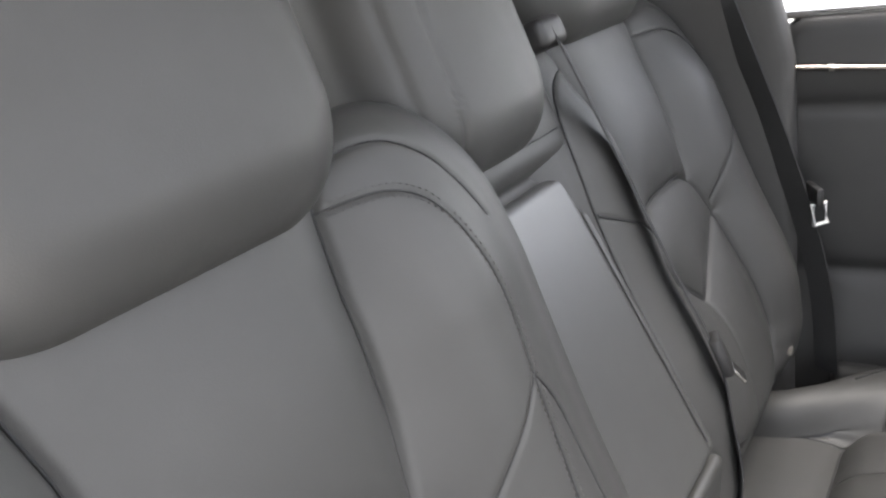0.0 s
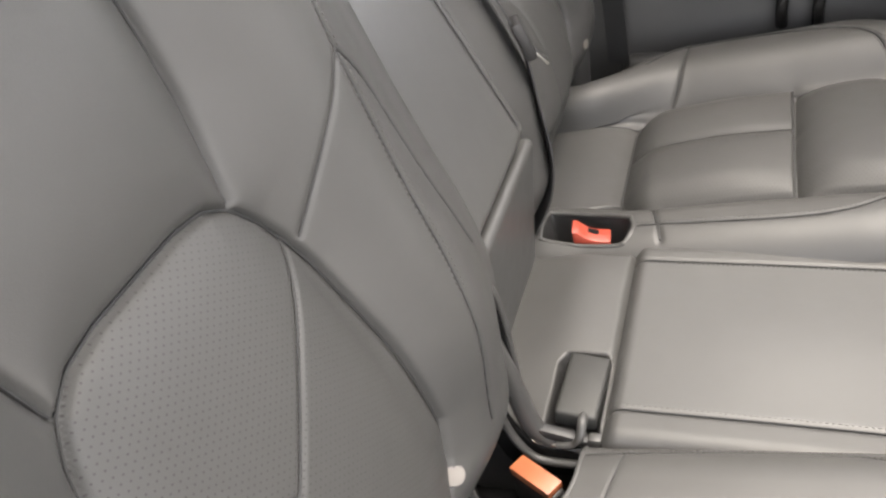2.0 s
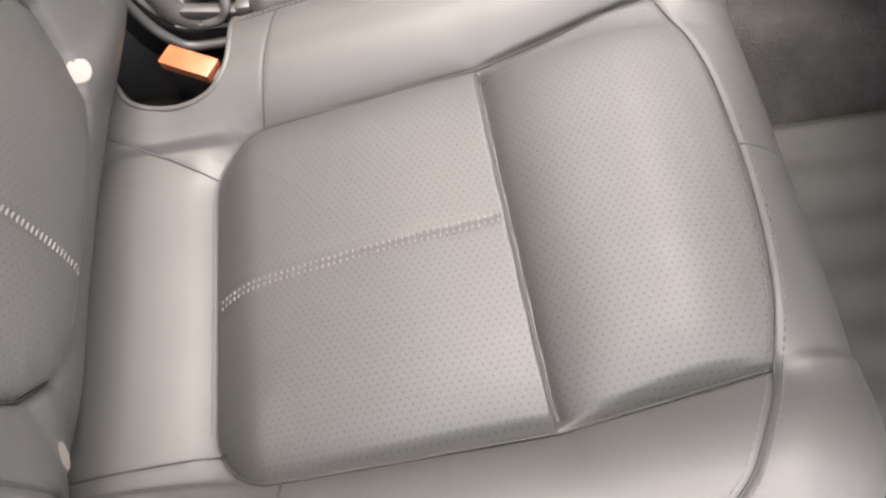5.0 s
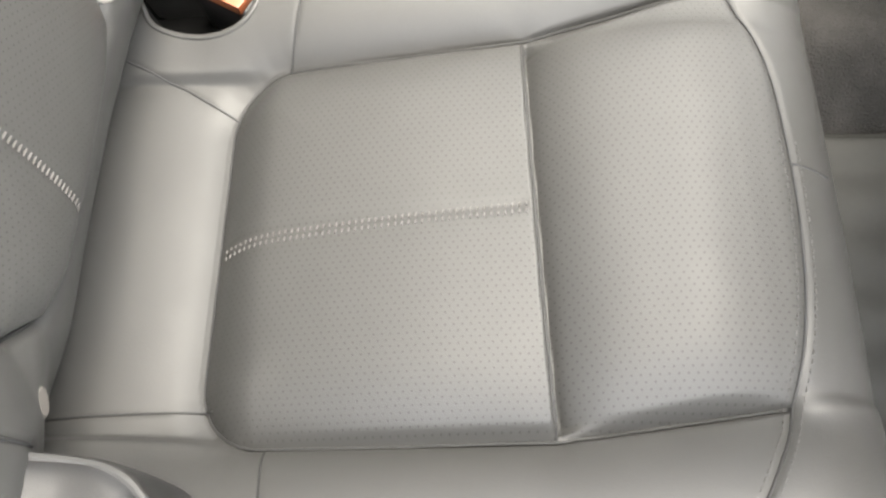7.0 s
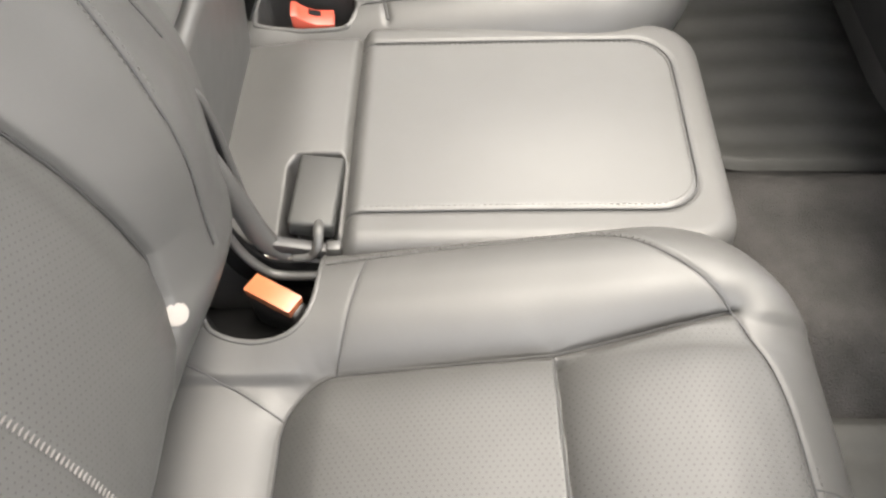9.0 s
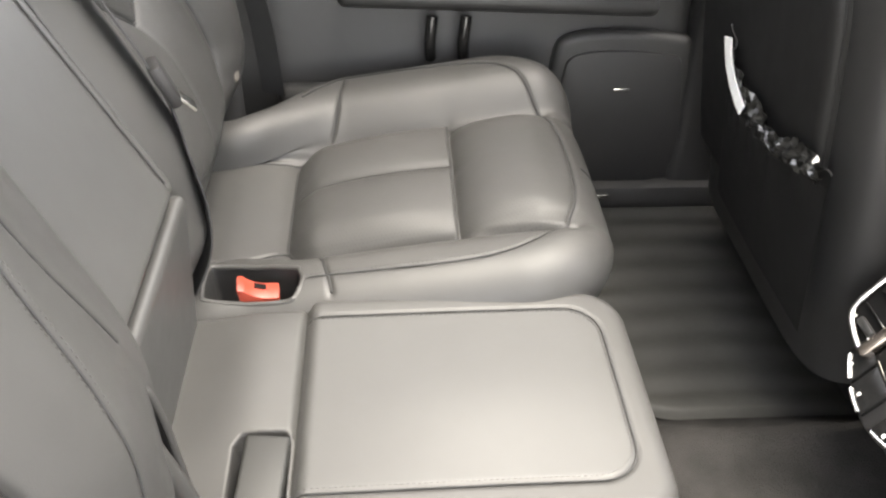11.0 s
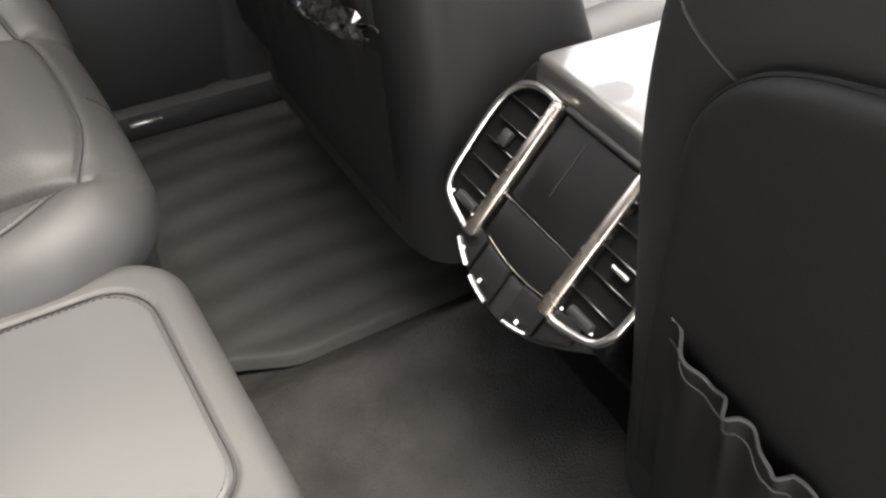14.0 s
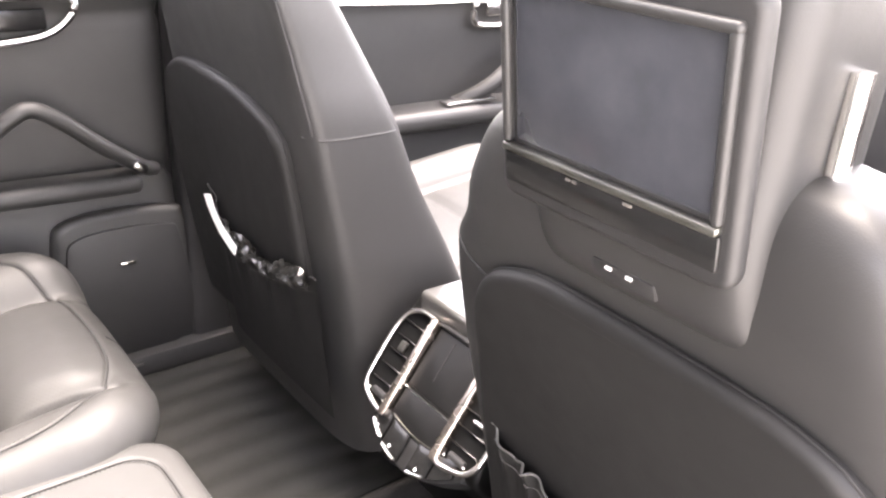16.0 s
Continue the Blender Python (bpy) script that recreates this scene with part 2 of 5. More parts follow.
def line_distance(U, V, line):
    """Distance of every (U, V) from a line of points."""
    best = np.full(U.shape, 9.0)
    for (a, b), (c, d) in zip(line[:-1], line[1:]):
        dx, dy = c - a, d - b
        L2 = dx * dx + dy * dy + 1e-12
        t = np.clip(((U - a) * dx + (V - b) * dy) / L2, 0, 1)
        best = np.minimum(best, np.hypot(U - a - t * dx, V - b - t * dy))
    return best


def inside(U, V, poly):
    """Which (U, V) lie inside the outline."""
    res = np.zeros(U.shape, bool)
    n = len(poly)
    for i in range(n):
        (a, b), (c, d) = poly[i], poly[(i + 1) % n]
        if b == d:
            continue
        res ^= ((b > V) != (d > V)) & (U < (c - a) * (V - b) / (d - b) + a)
    return res


class Slab:
    """An upholstered slab: a sheet over u0..u1 x v0..v1 whose named sides turn over a rounded rim (r) and corners (R) into walls.
    rise(u, v) shapes the top, seams press grooves into it, pits sink wells; to_world takes (u, v, h) to the car's metres."""

    def __init__(self, u0, u1, v0, v1, R, r, wall, sides, step, to_world, rise=None, seams=(), puff=0.006, pits=(), spread=0.030, late=None):
        ext = wall + r * (math.pi / 2 - 1)
        ua, ub = (u0 - ext if "u0" in sides else u0), (u1 + ext if "u1" in sides else u1)
        va, vb = (v0 - ext if "v0" in sides else v0), (v1 + ext if "v1" in sides else v1)
        nu, nv = max(4, int((ub - ua) / step)), max(4, int((vb - va) / step))
        U, V = np.meshgrid(np.linspace(ua, ub, nu), np.linspace(va, vb, nv), indexing="ij")
        ca, cb = (u0 + R if "u0" in sides else -9), (u1 - R if "u1" in sides else 9)
        da, db = (v0 + R if "v0" in sides else -9), (v1 - R if "v1" in sides else 9)
        eu, ev = np.maximum(0, np.maximum(U - cb, ca - U)), np.maximum(0, np.maximum(V - db, da - V))
        su, sv = np.where(U > cb, 1.0, -1.0), np.where(V > db, 1.0, -1.0)
        rho = np.maximum(eu, ev)
        lo, hi = np.minimum(eu, ev), np.maximum(rho, 1e-9)
        th = (math.pi / 4) * lo / hi
        th = np.where(eu >= ev, th, math.pi / 2 - th)
        phi = np.clip((rho - (R - r)) / r, 0, math.pi / 2)
        f = np.where(rho < R - r, rho, R - r + r * np.sin(phi))
        g = np.where(rho < R - r, 0, r * (1 - np.cos(phi))) + np.maximum(0, rho - (R - r) - r * math.pi / 2)
        f = f + 0.012 * np.clip(g - r, 0, None) * np.clip(wall - g, 0, None) / (wall * wall + 1e-9)
        pu, pv = np.clip(U, ca, cb) + su * f * np.cos(th), np.clip(V, da, db) + sv * f * np.sin(th)
        h = -g + (rise(pu, pv) * np.clip(1 - g / 0.12, 0, 1) if rise else 0)
        self.pu, self.pv, self.g, self.to_world = pu, pv, g, to_world
        W = to_world(pu, pv, h)
        a, b = np.gradient(W, axis=0), np.gradient(W, axis=1)
        N = np.cross(a, b)
        N /= np.linalg.norm(N, axis=2, keepdims=True) + 1e-12
        i, j = nu // 2, nv // 2
        up = to_world(pu, pv, h + 0.01)[i, j] - W[i, j]
        self.flip = float(np.dot(N[i, j], up)) < 0
        if self.flip:
            N = -N
        near = np.full(pu.shape, 1e-6)
        cut = np.zeros(pu.shape)
        for line, width, depth in seams:
            d = line_distance(pu, pv, line)
            near = near + (1.0 / (d + 0.0008) ** 3 if depth >= 0.006 else 0)
            cut = np.maximum(cut, depth * np.exp(-(d / width) ** 1.5))
        near = near ** (-1 / 3)
        wgt = np.clip(1 - (g - 0.05) / 0.04, 0, 1)
        disp = (puff * (1 - np.exp(-(near / spread) ** 1.15)) - cut) * wgt
        W = W + N * disp[..., None]
        if late:
            W = W + to_world(pu, pv, h + late(pu, pv)) - to_world(pu, pv, h)
        for poly, depth in pits:
            ins = inside(pu, pv, poly)
            d = line_distance(pu, pv, list(poly) + [poly[0]])
            s = np.where(ins, smooth(0.0, 0.012, d), 0)
            W = W + (to_world(pu, pv, h - depth) - to_world(pu, pv, h)) * s[..., None]
        self.W = W
        a, b = np.gradient(W, axis=0), np.gradient(W, axis=1)
        N = np.cross(a, b) * (-1 if self.flip else 1)
        self.N = N / (np.linalg.norm(N, axis=2, keepdims=True) + 1e-12)

    def pieces(self, regions, rest, parent):
        """Splits the sheet: regions of (name, outline or a test, material, label); what is left over goes to rest."""
        nu, nv = self.pu.shape
        cu = (self.pu[:-1, :-1] + self.pu[1:, 1:]) / 2
        cv = (self.pv[:-1, :-1] + self.pv[1:, 1:]) / 2
        cg = (self.g[:-1, :-1] + self.g[1:, 1:]) / 2
        owner = np.full(cu.shape, -1)
        for k, (name, where, mat, label) in enumerate(regions):
            ins = where(cu, cv, cg) if callable(where) else (inside(cu, cv, where) & (cg < 0.03))
            owner = np.where((owner < 0) & ins, k, owner)
        made = []
        for k, (name, where, mat, label) in list(enumerate(regions)) + [(-1, rest)]:
            I, J = np.nonzero(owner == k)
            if len(I) == 0:
                continue
            q = np.stack([I * nv + J, (I + 1) * nv + J, (I + 1) * nv + J + 1, I * nv + J + 1], 1)
            if self.flip:
                q = q[:, ::-1]
            used, inv = np.unique(q, return_inverse=True)
            made.append(mesh_part(name, self.W.reshape(-1, 3)[used], inv.reshape(q.shape), mat, parent, label,
                                  normals=self.N.reshape(-1, 3)[used], uv=np.stack([self.pu.ravel()[used], self.pv.ravel()[used]], 1)))
        return made

    def at(self, u, v):
        """The point and normal of the sheet at (u, v), by a plane through the grid points round it."""
        d = (self.pu - u) ** 2 + (self.pv - v) ** 2 + np.where(self.g > 0.03, 9, 0)
        i, j = np.unravel_index(int(np.argmin(d)), d.shape)
        near = (slice(max(0, i - 1), i + 2), slice(max(0, j - 1), j + 2))
        du, dv = (self.pu[near] - u).ravel(), (self.pv[near] - v).ravel()
        A = np.stack([np.ones_like(du), du, dv], 1)
        p = np.linalg.lstsq(A, self.W[near].reshape(-1, 3), rcond=1e-6)[0][0]
        if np.linalg.norm(p - self.W[i, j]) > 0.006:
            p = self.W[i, j]
        return p, self.N[i, j]

    def sew(self, lines, parent, radius=0.0008, name="seam", mat=None, lift=0.35):
        """The sewn joint at the bottom of each groove, as one thin dark line a seam."""
        for line in lines:
            pts = [np.array(p, float) for p in line]
            dense = []
            for a, b in zip(pts[:-1], pts[1:]):
                k = max(1, int(np.linalg.norm(b - a) / 0.005))
                dense += [a + (b - a) * i / k for i in range(k)]
            dense.append(pts[-1])
            got = [self.at(*p) for p in dense]
            P = np.array([p + n * radius * lift for p, n in got])
            Q = P.copy()
            Q[1:-1] = (P[:-2] + 2 * P[1:-1] + P[2:]) / 4
            part(name, tube([Vector(q.tolist()) for q in Q], radius, 6), mat or DARKTHREAD, parent, "fine dark sewn seam")

    def stitches(self, lines, parent, mat, pitch=0.0055, length=0.0036, thick=0.0012, lift=0.0006, name="stitching", label="fine contrasting stitches", slant=0):
        """Single stitches along lines on the sheet, as one mesh."""
        V, F = [], []
        for line in lines:
            pts = [np.array(p, float) for p in line]
            seg = [np.linalg.norm(b - a) for a, b in zip(pts[:-1], pts[1:])]
            total, s = sum(seg), pitch / 2
            while s < total:
                x, k = s, 0
                while k < len(seg) - 1 and x > seg[k]:
                    x -= seg[k]
                    k += 1
                dirn = (pts[k + 1] - pts[k]) / (seg[k] + 1e-9)
                p = pts[k] + dirn * x
                A, n = self.at(*(p - dirn * length / 2))
                B, _ = self.at(*(p + dirn * length / 2))
                o = np.array(self.to_world(np.array(p[0]), np.array(p[1]), np.array(0.0)))
                e = np.array(self.to_world(np.array(p[0] + dirn[0] * 0.01), np.array(p[1] + dirn[1] * 0.01), np.array(0.0))) - o
                e /= np.linalg.norm(e) + 1e-9
                C, _ = self.at(*p)
                n = np.array(self.to_world(np.array(p[0]), np.array(p[1]), np.array(0.01))) - o
                n /= np.linalg.norm(n)
                mid = (A + B + C) / 3 + n * lift
                w = np.cross(n, e)
                e, w = e * math.cos(radians(slant)) + w * math.sin(radians(slant)), w * math.cos(radians(slant)) - e * math.sin(radians(slant))
                b0 = len(V)
                for ce, cw, cn in ((-1, -1, 0), (-1, 1, 0), (1, 1, 0), (1, -1, 0), (-0.7, -0.6, 1), (-0.7, 0.6, 1), (0.7, 0.6, 1), (0.7, -0.6, 1)):
                    V.append(mid + e * ce * length / 2 + w * cw * thick / 2 + n * cn * thick * 0.7 - n * (0.001 if cn == 0 else 0))
                for q in ((4, 5, 6, 7), (0, 4, 7, 3), (1, 2, 6, 5), (0, 1, 5, 4), (3, 7, 6, 2)):
                    F.append([b0 + i for i in q])
                s += pitch
        return mesh_part(name, V, F, mat, parent, label, smooth=False, kind="stuff")


def loft(sections, sides=40, power=4.0):
    """A closed body through level sections (z, x rear, x front, y centre, half width)."""
    bm = bmesh.new()
    rings = []
    for z, xr, xf, yc, hw in sections:
        ring = []
        for k in range(sides):
            a = 2 * math.pi * k / sides
            c, s = math.cos(a), math.sin(a)
            ring.append(bm.verts.new(((xr + xf) / 2 + (xf - xr) / 2 * math.copysign(abs(c) ** (2 / power), c), yc + hw * math.copysign(abs(s) ** (2 / power), s), z)))
        rings.append(ring)
    for A, B in zip(rings[:-1], rings[1:]):
        for k in range(sides):
            bm.faces.new((A[k], A[(k + 1) % sides], B[(k + 1) % sides], B[k]))
    bm.faces.new(rings[0][::-1])
    bm.faces.new(rings[-1])
    return bm


def spread_sections(rows, n=6):
    """More sections, smoothly between the given ones."""
    return [tuple(p) for p in curve(rows, n)]


# ---- setting: ground, floor, body shell ----
def wall_box(name, x0, x1, y0, y1, z0, z1, mat, label, bevel=0.006, parent=None, category=""):
    ob = part(name, rbox((x1 - x0, y1 - y0, z1 - z0), pose((x0 + x1) / 2, (y0 + y1) / 2, (z0 + z1) / 2), bevel), mat, parent, label)
    if parent is None:
        tagged(ob, category=category or name.split("_")[0], kind="structure")
    return ob


def sheet(name, xs, ys, zf, mat, label, kind="structure", category="", parent=None, thick=0.0):
    X, Y = np.meshgrid(xs, ys, indexing="ij")
    Z = zf(X, Y)
    n, m = X.shape
    V = np.stack([X, Y, Z], 2).reshape(-1, 3)
    F = [(i * m + j, (i + 1) * m + j, (i + 1) * m + j + 1, i * m + j + 1) for i in range(n - 1) for j in range(m - 1)]
    ob = mesh_part(name, V, F, mat, parent, label, kind=kind)
    return tagged(ob, category=category)


FLOOR = 0.08
sheet("ground", np.linspace(-300, 300, 31), np.linspace(-300, 300, 31), lambda x, y: 0 * x - 0.42, CONCRETE, "pale dry concrete ground outside the car", category="ground")


def floor_height(x, y):
    hump = 0.075 * (1 - smooth(0.10, 0.20, np.abs(y)))
    return FLOOR + hump + 0.0025 * np.sin(x * 31 + y * 17) * np.cos(y * 43)


sheet("floor", np.linspace(-1.1, 2.1, 110), np.linspace(-0.80, 0.80, 90), floor_height, CARPET, "dark charcoal carpet over the car floor and centre tunnel", category="floor")

# roof and the closed ends of the cabin
# unseen roof opening, its extent chosen for the light on seats and floor
ROOF = (0.10, 1.24, -0.57, 0.60)
ceiling_bm = bmesh.new()
for x0, x1, y0, y1 in ((-1.05, ROOF[0], -0.72, 0.72), (ROOF[1], 1.42, -0.72, 0.72), (ROOF[0], ROOF[1], -0.72, ROOF[2]), (ROOF[0], ROOF[1], ROOF[3], 0.72)):
    piece = rbox((x1 - x0, y1 - y0, 0.04), pose((x0 + x1) / 2, (y0 + y1) / 2, 1.32), 0.003)
    tmp = bpy.data.meshes.new("tmp")
    piece.to_mesh(tmp)
    piece.free()
    ceiling_bm.from_mesh(tmp)
    bpy.data.meshes.remove(tmp)
tagged(part("ceiling", ceiling_bm, HEADLINER, None, "light grey cloth headliner, unseen, round an opening set for the light"), category="ceiling", kind="structure")
wall_box("window_roof", ROOF[0] - 0.02, ROOF[1] + 0.02, ROOF[2] - 0.02, ROOF[3] + 0.02, 1.343, 1.349, GLASS, "unseen tinted glass roof panel, added to shape light on both rows of seats", 0.001)
wall_box("wall_rear", -1.10, -1.06, -0.80, 0.80, 0.0, 0.92, PLASTIC, "dark plastic trim closing the cargo end")
wall_box("wall_front", 1.95, 2.00, -0.80, 0.80, 0.0, 0.90, PLASTIC, "dark plastic trim closing the cabin ahead")
wall_box("wall_side_far", -1.06, 0.84, 0.785, 0.83, 0.0, 0.90, PLASTIC, "body side behind the closed rear door")
wall_box("wall_side_far_front", 0.84, 1.95, 0.79, 0.83, 0.0, 0.775, PLASTIC, "body side behind the closed front door")
wall_box("wall_side_near_rear", -1.06, -0.16, -0.83, -0.785, 0.0, 0.90, PLASTIC, "body side behind the open rear door")
wall_box("wall_side_near_front", 0.80, 1.95, -0.83, -0.785, 0.0, 0.90, PLASTIC, "body side ahead of the open rear door")
wall_box("trim_sill", -0.16, 0.80, -0.83, -0.74, 0.0, 0.10, PLASTIC, "black plastic sill in the open doorway", 0.015)
wall_box("trim_roof_side_far", -1.05, 1.50, 0.70, 0.80, 1.20, 1.33, CLOTH, "grey cloth roof rail trim", 0.03)
wall_box("trim_roof_side_near", -1.05, 1.50, -0.80, -0.70, 1.22, 1.33, CLOTH, "grey cloth roof rail trim", 0.03)


def pillar(name, foot, head, wide, deep, label, mat=CLOTH):
    rows = [(0.10, foot[0] - wide / 2, foot[0] + wide / 2, foot[1], deep)]
    rows += [(0.86, foot[0] - wide / 2, foot[0] + wide / 2, foot[1], deep)]
    rows += [(1.26, head[0] - wide / 2, head[0] + wide / 2, head[1], deep)]
    return tagged(part(name, loft(rows, 24, 6.0), mat, None, label), category="pillar", kind="structure")


pillar("wall_pillar_rear_far", (-0.165, 0.740), (-0.255, 0.705), 0.27, 0.042, "dark cloth-covered pillar behind the far rear door")
pillar("wall_pillar_mid_far", (0.80, 0.755), (0.72, 0.71), 0.13, 0.035, "dark trimmed pillar between the far doors", PLASTIC)
pillar("wall_pillar_rear_near", (-0.30, -0.775), (-0.40, -0.72), 0.20, 0.035, "dark cloth-covered pillar behind the open door")
pillar("wall_pillar_mid_near", (0.93, -0.785), (0.86, -0.74), 0.13, 0.03, "dark trimmed pillar ahead of the open door")


# ---- far doors ----
def door_panel(name, x0, x1, y, zt, label):
    """A door's inner trim: lower shell, padded top roll, strip, armrest with a pull, speaker bulge."""
    d = thing(name, label, "car door", ((x0 + x1) / 2, y, 0.12), "car doors")

    def shell(u, v, h):
        # u along the car, v up, h into the cabin
        belly = 0.030 * smooth(0.50, 0.30, v) + 0.012 * smooth(0.72, 0.85, v)
        return np.stack([u, y - h - belly, v], -1)

    s = Slab(x0, x1, 0.13, zt, 0.05, 0.02, 0.03, ("u0", "u1", "v0", "v1"), 0.012, shell,
             seams=[([(x0, 0.775), (x1, 0.765)], 0.006, 0.006), ([(x0, 0.495), (x1, 0.475)], 0.008, 0.010)], puff=0.006)
    s.pieces([("top_pad", lambda a, b, g: b > 0.775, DOORTRIM, "padded dark door top")], ("door_shell", None, DOORTRIM, ""), d)
    return d


rear_door = door_panel("rear_door", -0.06, 0.735, 0.775, 0.915, "dark grey closed rear door with pull handle and speaker")
part("trim_strip", tube([(-0.03, 0.752, 0.842), (0.2, 0.752, 0.832), (0.45, 0.752, 0.818), (0.70, 0.754, 0.80)], 0.012, 8, flat=0.5), BRONZE, rear_door, "slim bright metal strip")
part("window_ledge", rbox((0.80, 0.03, 0.014), pose(0.335, 0.785, 0.921), 0.005), CHROME, rear_door, "bright window ledge")
part("pull_handle", tube(curve([(0.30, 0.735, 0.50), (0.38, 0.705, 0.565), (0.455, 0.695, 0.625), (0.49, 0.695, 0.637), (0.53, 0.695, 0.615), (0.60, 0.70, 0.555), (0.665, 0.725, 0.505), (0.69, 0.75, 0.49)], 6), 0.017, 12, flat=0.8), DOORTRIM, rear_door, "padded diagonal pull handle")
part("handle_cap", rbox((0.028, 0.030, 0.018), pose(0.655, 0.712, 0.512, 0, 40, 0), 0.006), CHROME, rear_door, "small chrome handle end")
part("armrest", rbox((0.52, 0.07, 0.035), pose(0.40, 0.735, 0.488, 0, 2, 0), 0.015, 3), DOORTRIM, rear_door, "padded door armrest")
release = part("release_bezel", tube(curve([(0.40, 0.755, 0.735), (0.52, 0.755, 0.735), (0.575, 0.755, 0.76), (0.585, 0.755, 0.795), (0.50, 0.755, 0.80), (0.40, 0.755, 0.79)], 6, True), 0.007, 8, True), CHROME, rear_door, "chrome ring round the door release")
part("release_lever", rbox((0.13, 0.012, 0.035), pose(0.48, 0.756, 0.765), 0.006), GLOSS, release, "dark door release lever")


def speaker_outline(cx, cz, w, h):
    return [tuple(p) for p in curve([(cx - w, cz - h), (cx - w, cz + h * 0.55), (cx - w * 0.72, cz + h), (cx + w * 0.6, cz + h), (cx + w, cz + h * 0.7), (cx + w, cz - h)], 5, True)]


UPRIGHT = Matrix(((1, 0, 0, 0), (0, 0, -1, 0), (0, 1, 0, 0), (0, 0, 0, 1)))
part("speaker_surround", prism(speaker_outline(0.62, 0.275, 0.125, 0.145), 0.030, pose(0, 0.760, 0) @ UPRIGHT, 0.014, 3), DOORTRIM, rear_door, "raised speaker surround")
spk = part("speaker_grille", prism(speaker_outline(0.62, 0.268, 0.105, 0.122), 0.008, pose(0, 0.731, 0) @ UPRIGHT, 0.003), PLASTIC, rear_door, "black speaker grille")
part("badge", rbox((0.028, 0.004, 0.006), pose(0.622, 0.7215, 0.325), 0.0015), CHROME, spk, "tiny bright badge bar")
pocket = part("door_pocket", rbox((0.46, 0.05, 0.13), pose(0.26, 0.735, 0.27), 0.02, 3), DOORTRIM, rear_door, "moulded door pocket")
for k in (0, 1):
    part("bottle_rest", tube(curve([(0.29 + 0.055 * k, 0.728, 0.385), (0.288 + 0.055 * k, 0.716, 0.42), (0.292 + 0.055 * k, 0.722, 0.46)], 5), [0.010] * 11, 10), GLOSS, rear_door, "glossy black upright rest")

front_door = door_panel("front_door", 0.86, 1.85, 0.785, 0.790, "dark grey closed front door with bright strip and armrest")
part("trim_strip", tube([(0.9, 0.757, 0.768), (1.3, 0.757, 0.755), (1.75, 0.760, 0.750)], 0.014, 8, flat=0.5), CHROME, front_door, "slim bright metal strip")
part("armrest", rbox((0.60, 0.10, 0.045), pose(1.30, 0.730, 0.515, 0, 1, 0), 0.018, 3), DOORTRIM, front_door, "padded door armrest")
part("switch_plate", rbox((0.14, 0.035, 0.008), pose(1.40, 0.715, 0.543), 0.003), CHROME, front_door, "bright window switch plate")
part("pull_handle", tube(curve([(1.38, 0.74, 0.53), (1.45, 0.70, 0.575), (1.53, 0.69, 0.64), (1.57, 0.72, 0.66)], 6), 0.018, 12), DOORTRIM, front_door, "padded diagonal pull handle")
rel = part("release_bezel", tube(curve([(1.45, 0.762, 0.70), (1.60, 0.762, 0.70), (1.64, 0.762, 0.735), (1.58, 0.762, 0.765), (1.46, 0.762, 0.76)], 6, True), 0.008, 8, True), CHROME, front_door, "chrome ring round the door release")
part("release_lever", rbox((0.13, 0.012, 0.035), pose(1.54, 0.763, 0.732), 0.006), CHROME, rel, "chrome door release lever")


# ---- rear bench: cushions ----
def arc_rim(v_in, v_out, u_front, u_back, r):
    """The rim seam round a cushion's top: along one side, round the front and back along the other."""
    pts = [(u_back, v_in), (u_front - r, v_in)]
    pts += [(u_front - r + r * math.sin(a), v_in + r - r * math.cos(a)) for a in np.linspace(0.1, math.pi / 2, 9)]
    pts += [(u_front - r + r * math.cos(a), v_out - r + r * math.sin(a)) for a in np.linspace(0, math.pi / 2, 9)]
    return pts + [(u_back, v_out)]


RIM = [(0.085, 0.178), (0.19, 0.170), (0.30, 0.166), (0.36, 0.172), (0.400, 0.194), (0.430, 0.221), (0.447, 0.246), (0.459, 0.275), (0.467, 0.314), (0.470, 0.368), (0.470, 0.42), (0.466, 0.48), (0.457, 0.535), (0.440, 0.580), (0.408, 0.622), (0.36, 0.648), (0.25, 0.660), (0.085, 0.660)]
RIM = [tuple(p) for p in curve(RIM, 5)]


def panel_lines(side):
    """The sewn outlines of a cushion: rear panel, front panel, and the seams beside the front panel."""
    vo, skew, vf = (0.560, 0.012, 0.545) if side < 0 else (0.546, 0.002, 0.540)
    us = 0.305 + skew
    cr = [(0.305, 0.262), (0.132, 0.266)] + [(0.132 - 0.052 * math.sin(a), 0.318 - 0.052 * math.cos(a)) for a in np.linspace(0.15, math.pi / 2, 8)]
    cr += [(0.080 + 0.045 - 0.045 * math.cos(a), vo - 0.046 + 0.045 * math.sin(a)) for a in np.linspace(0, math.pi / 2 - 0.1, 8)] + [(us, vo)]
    back = 0.010 if side > 0 else 0.0
    rim = [(u - back * float(smooth(0.42, 0.465, u)), v) for u, v in RIM]
    inner, outer = [(0.305, 0.262), (0.375, 0.251), (0.446, 0.240)], [(us, vo), (0.385, (vo + vf) / 2), (0.452, vf)]
    front = inner[:2] + [p for p in rim if p[0] > 0.40 and 0.240 < p[1] < vf] + [outer[1], outer[0]]
    return cr, inner, outer, front, rim, us, vo, vf


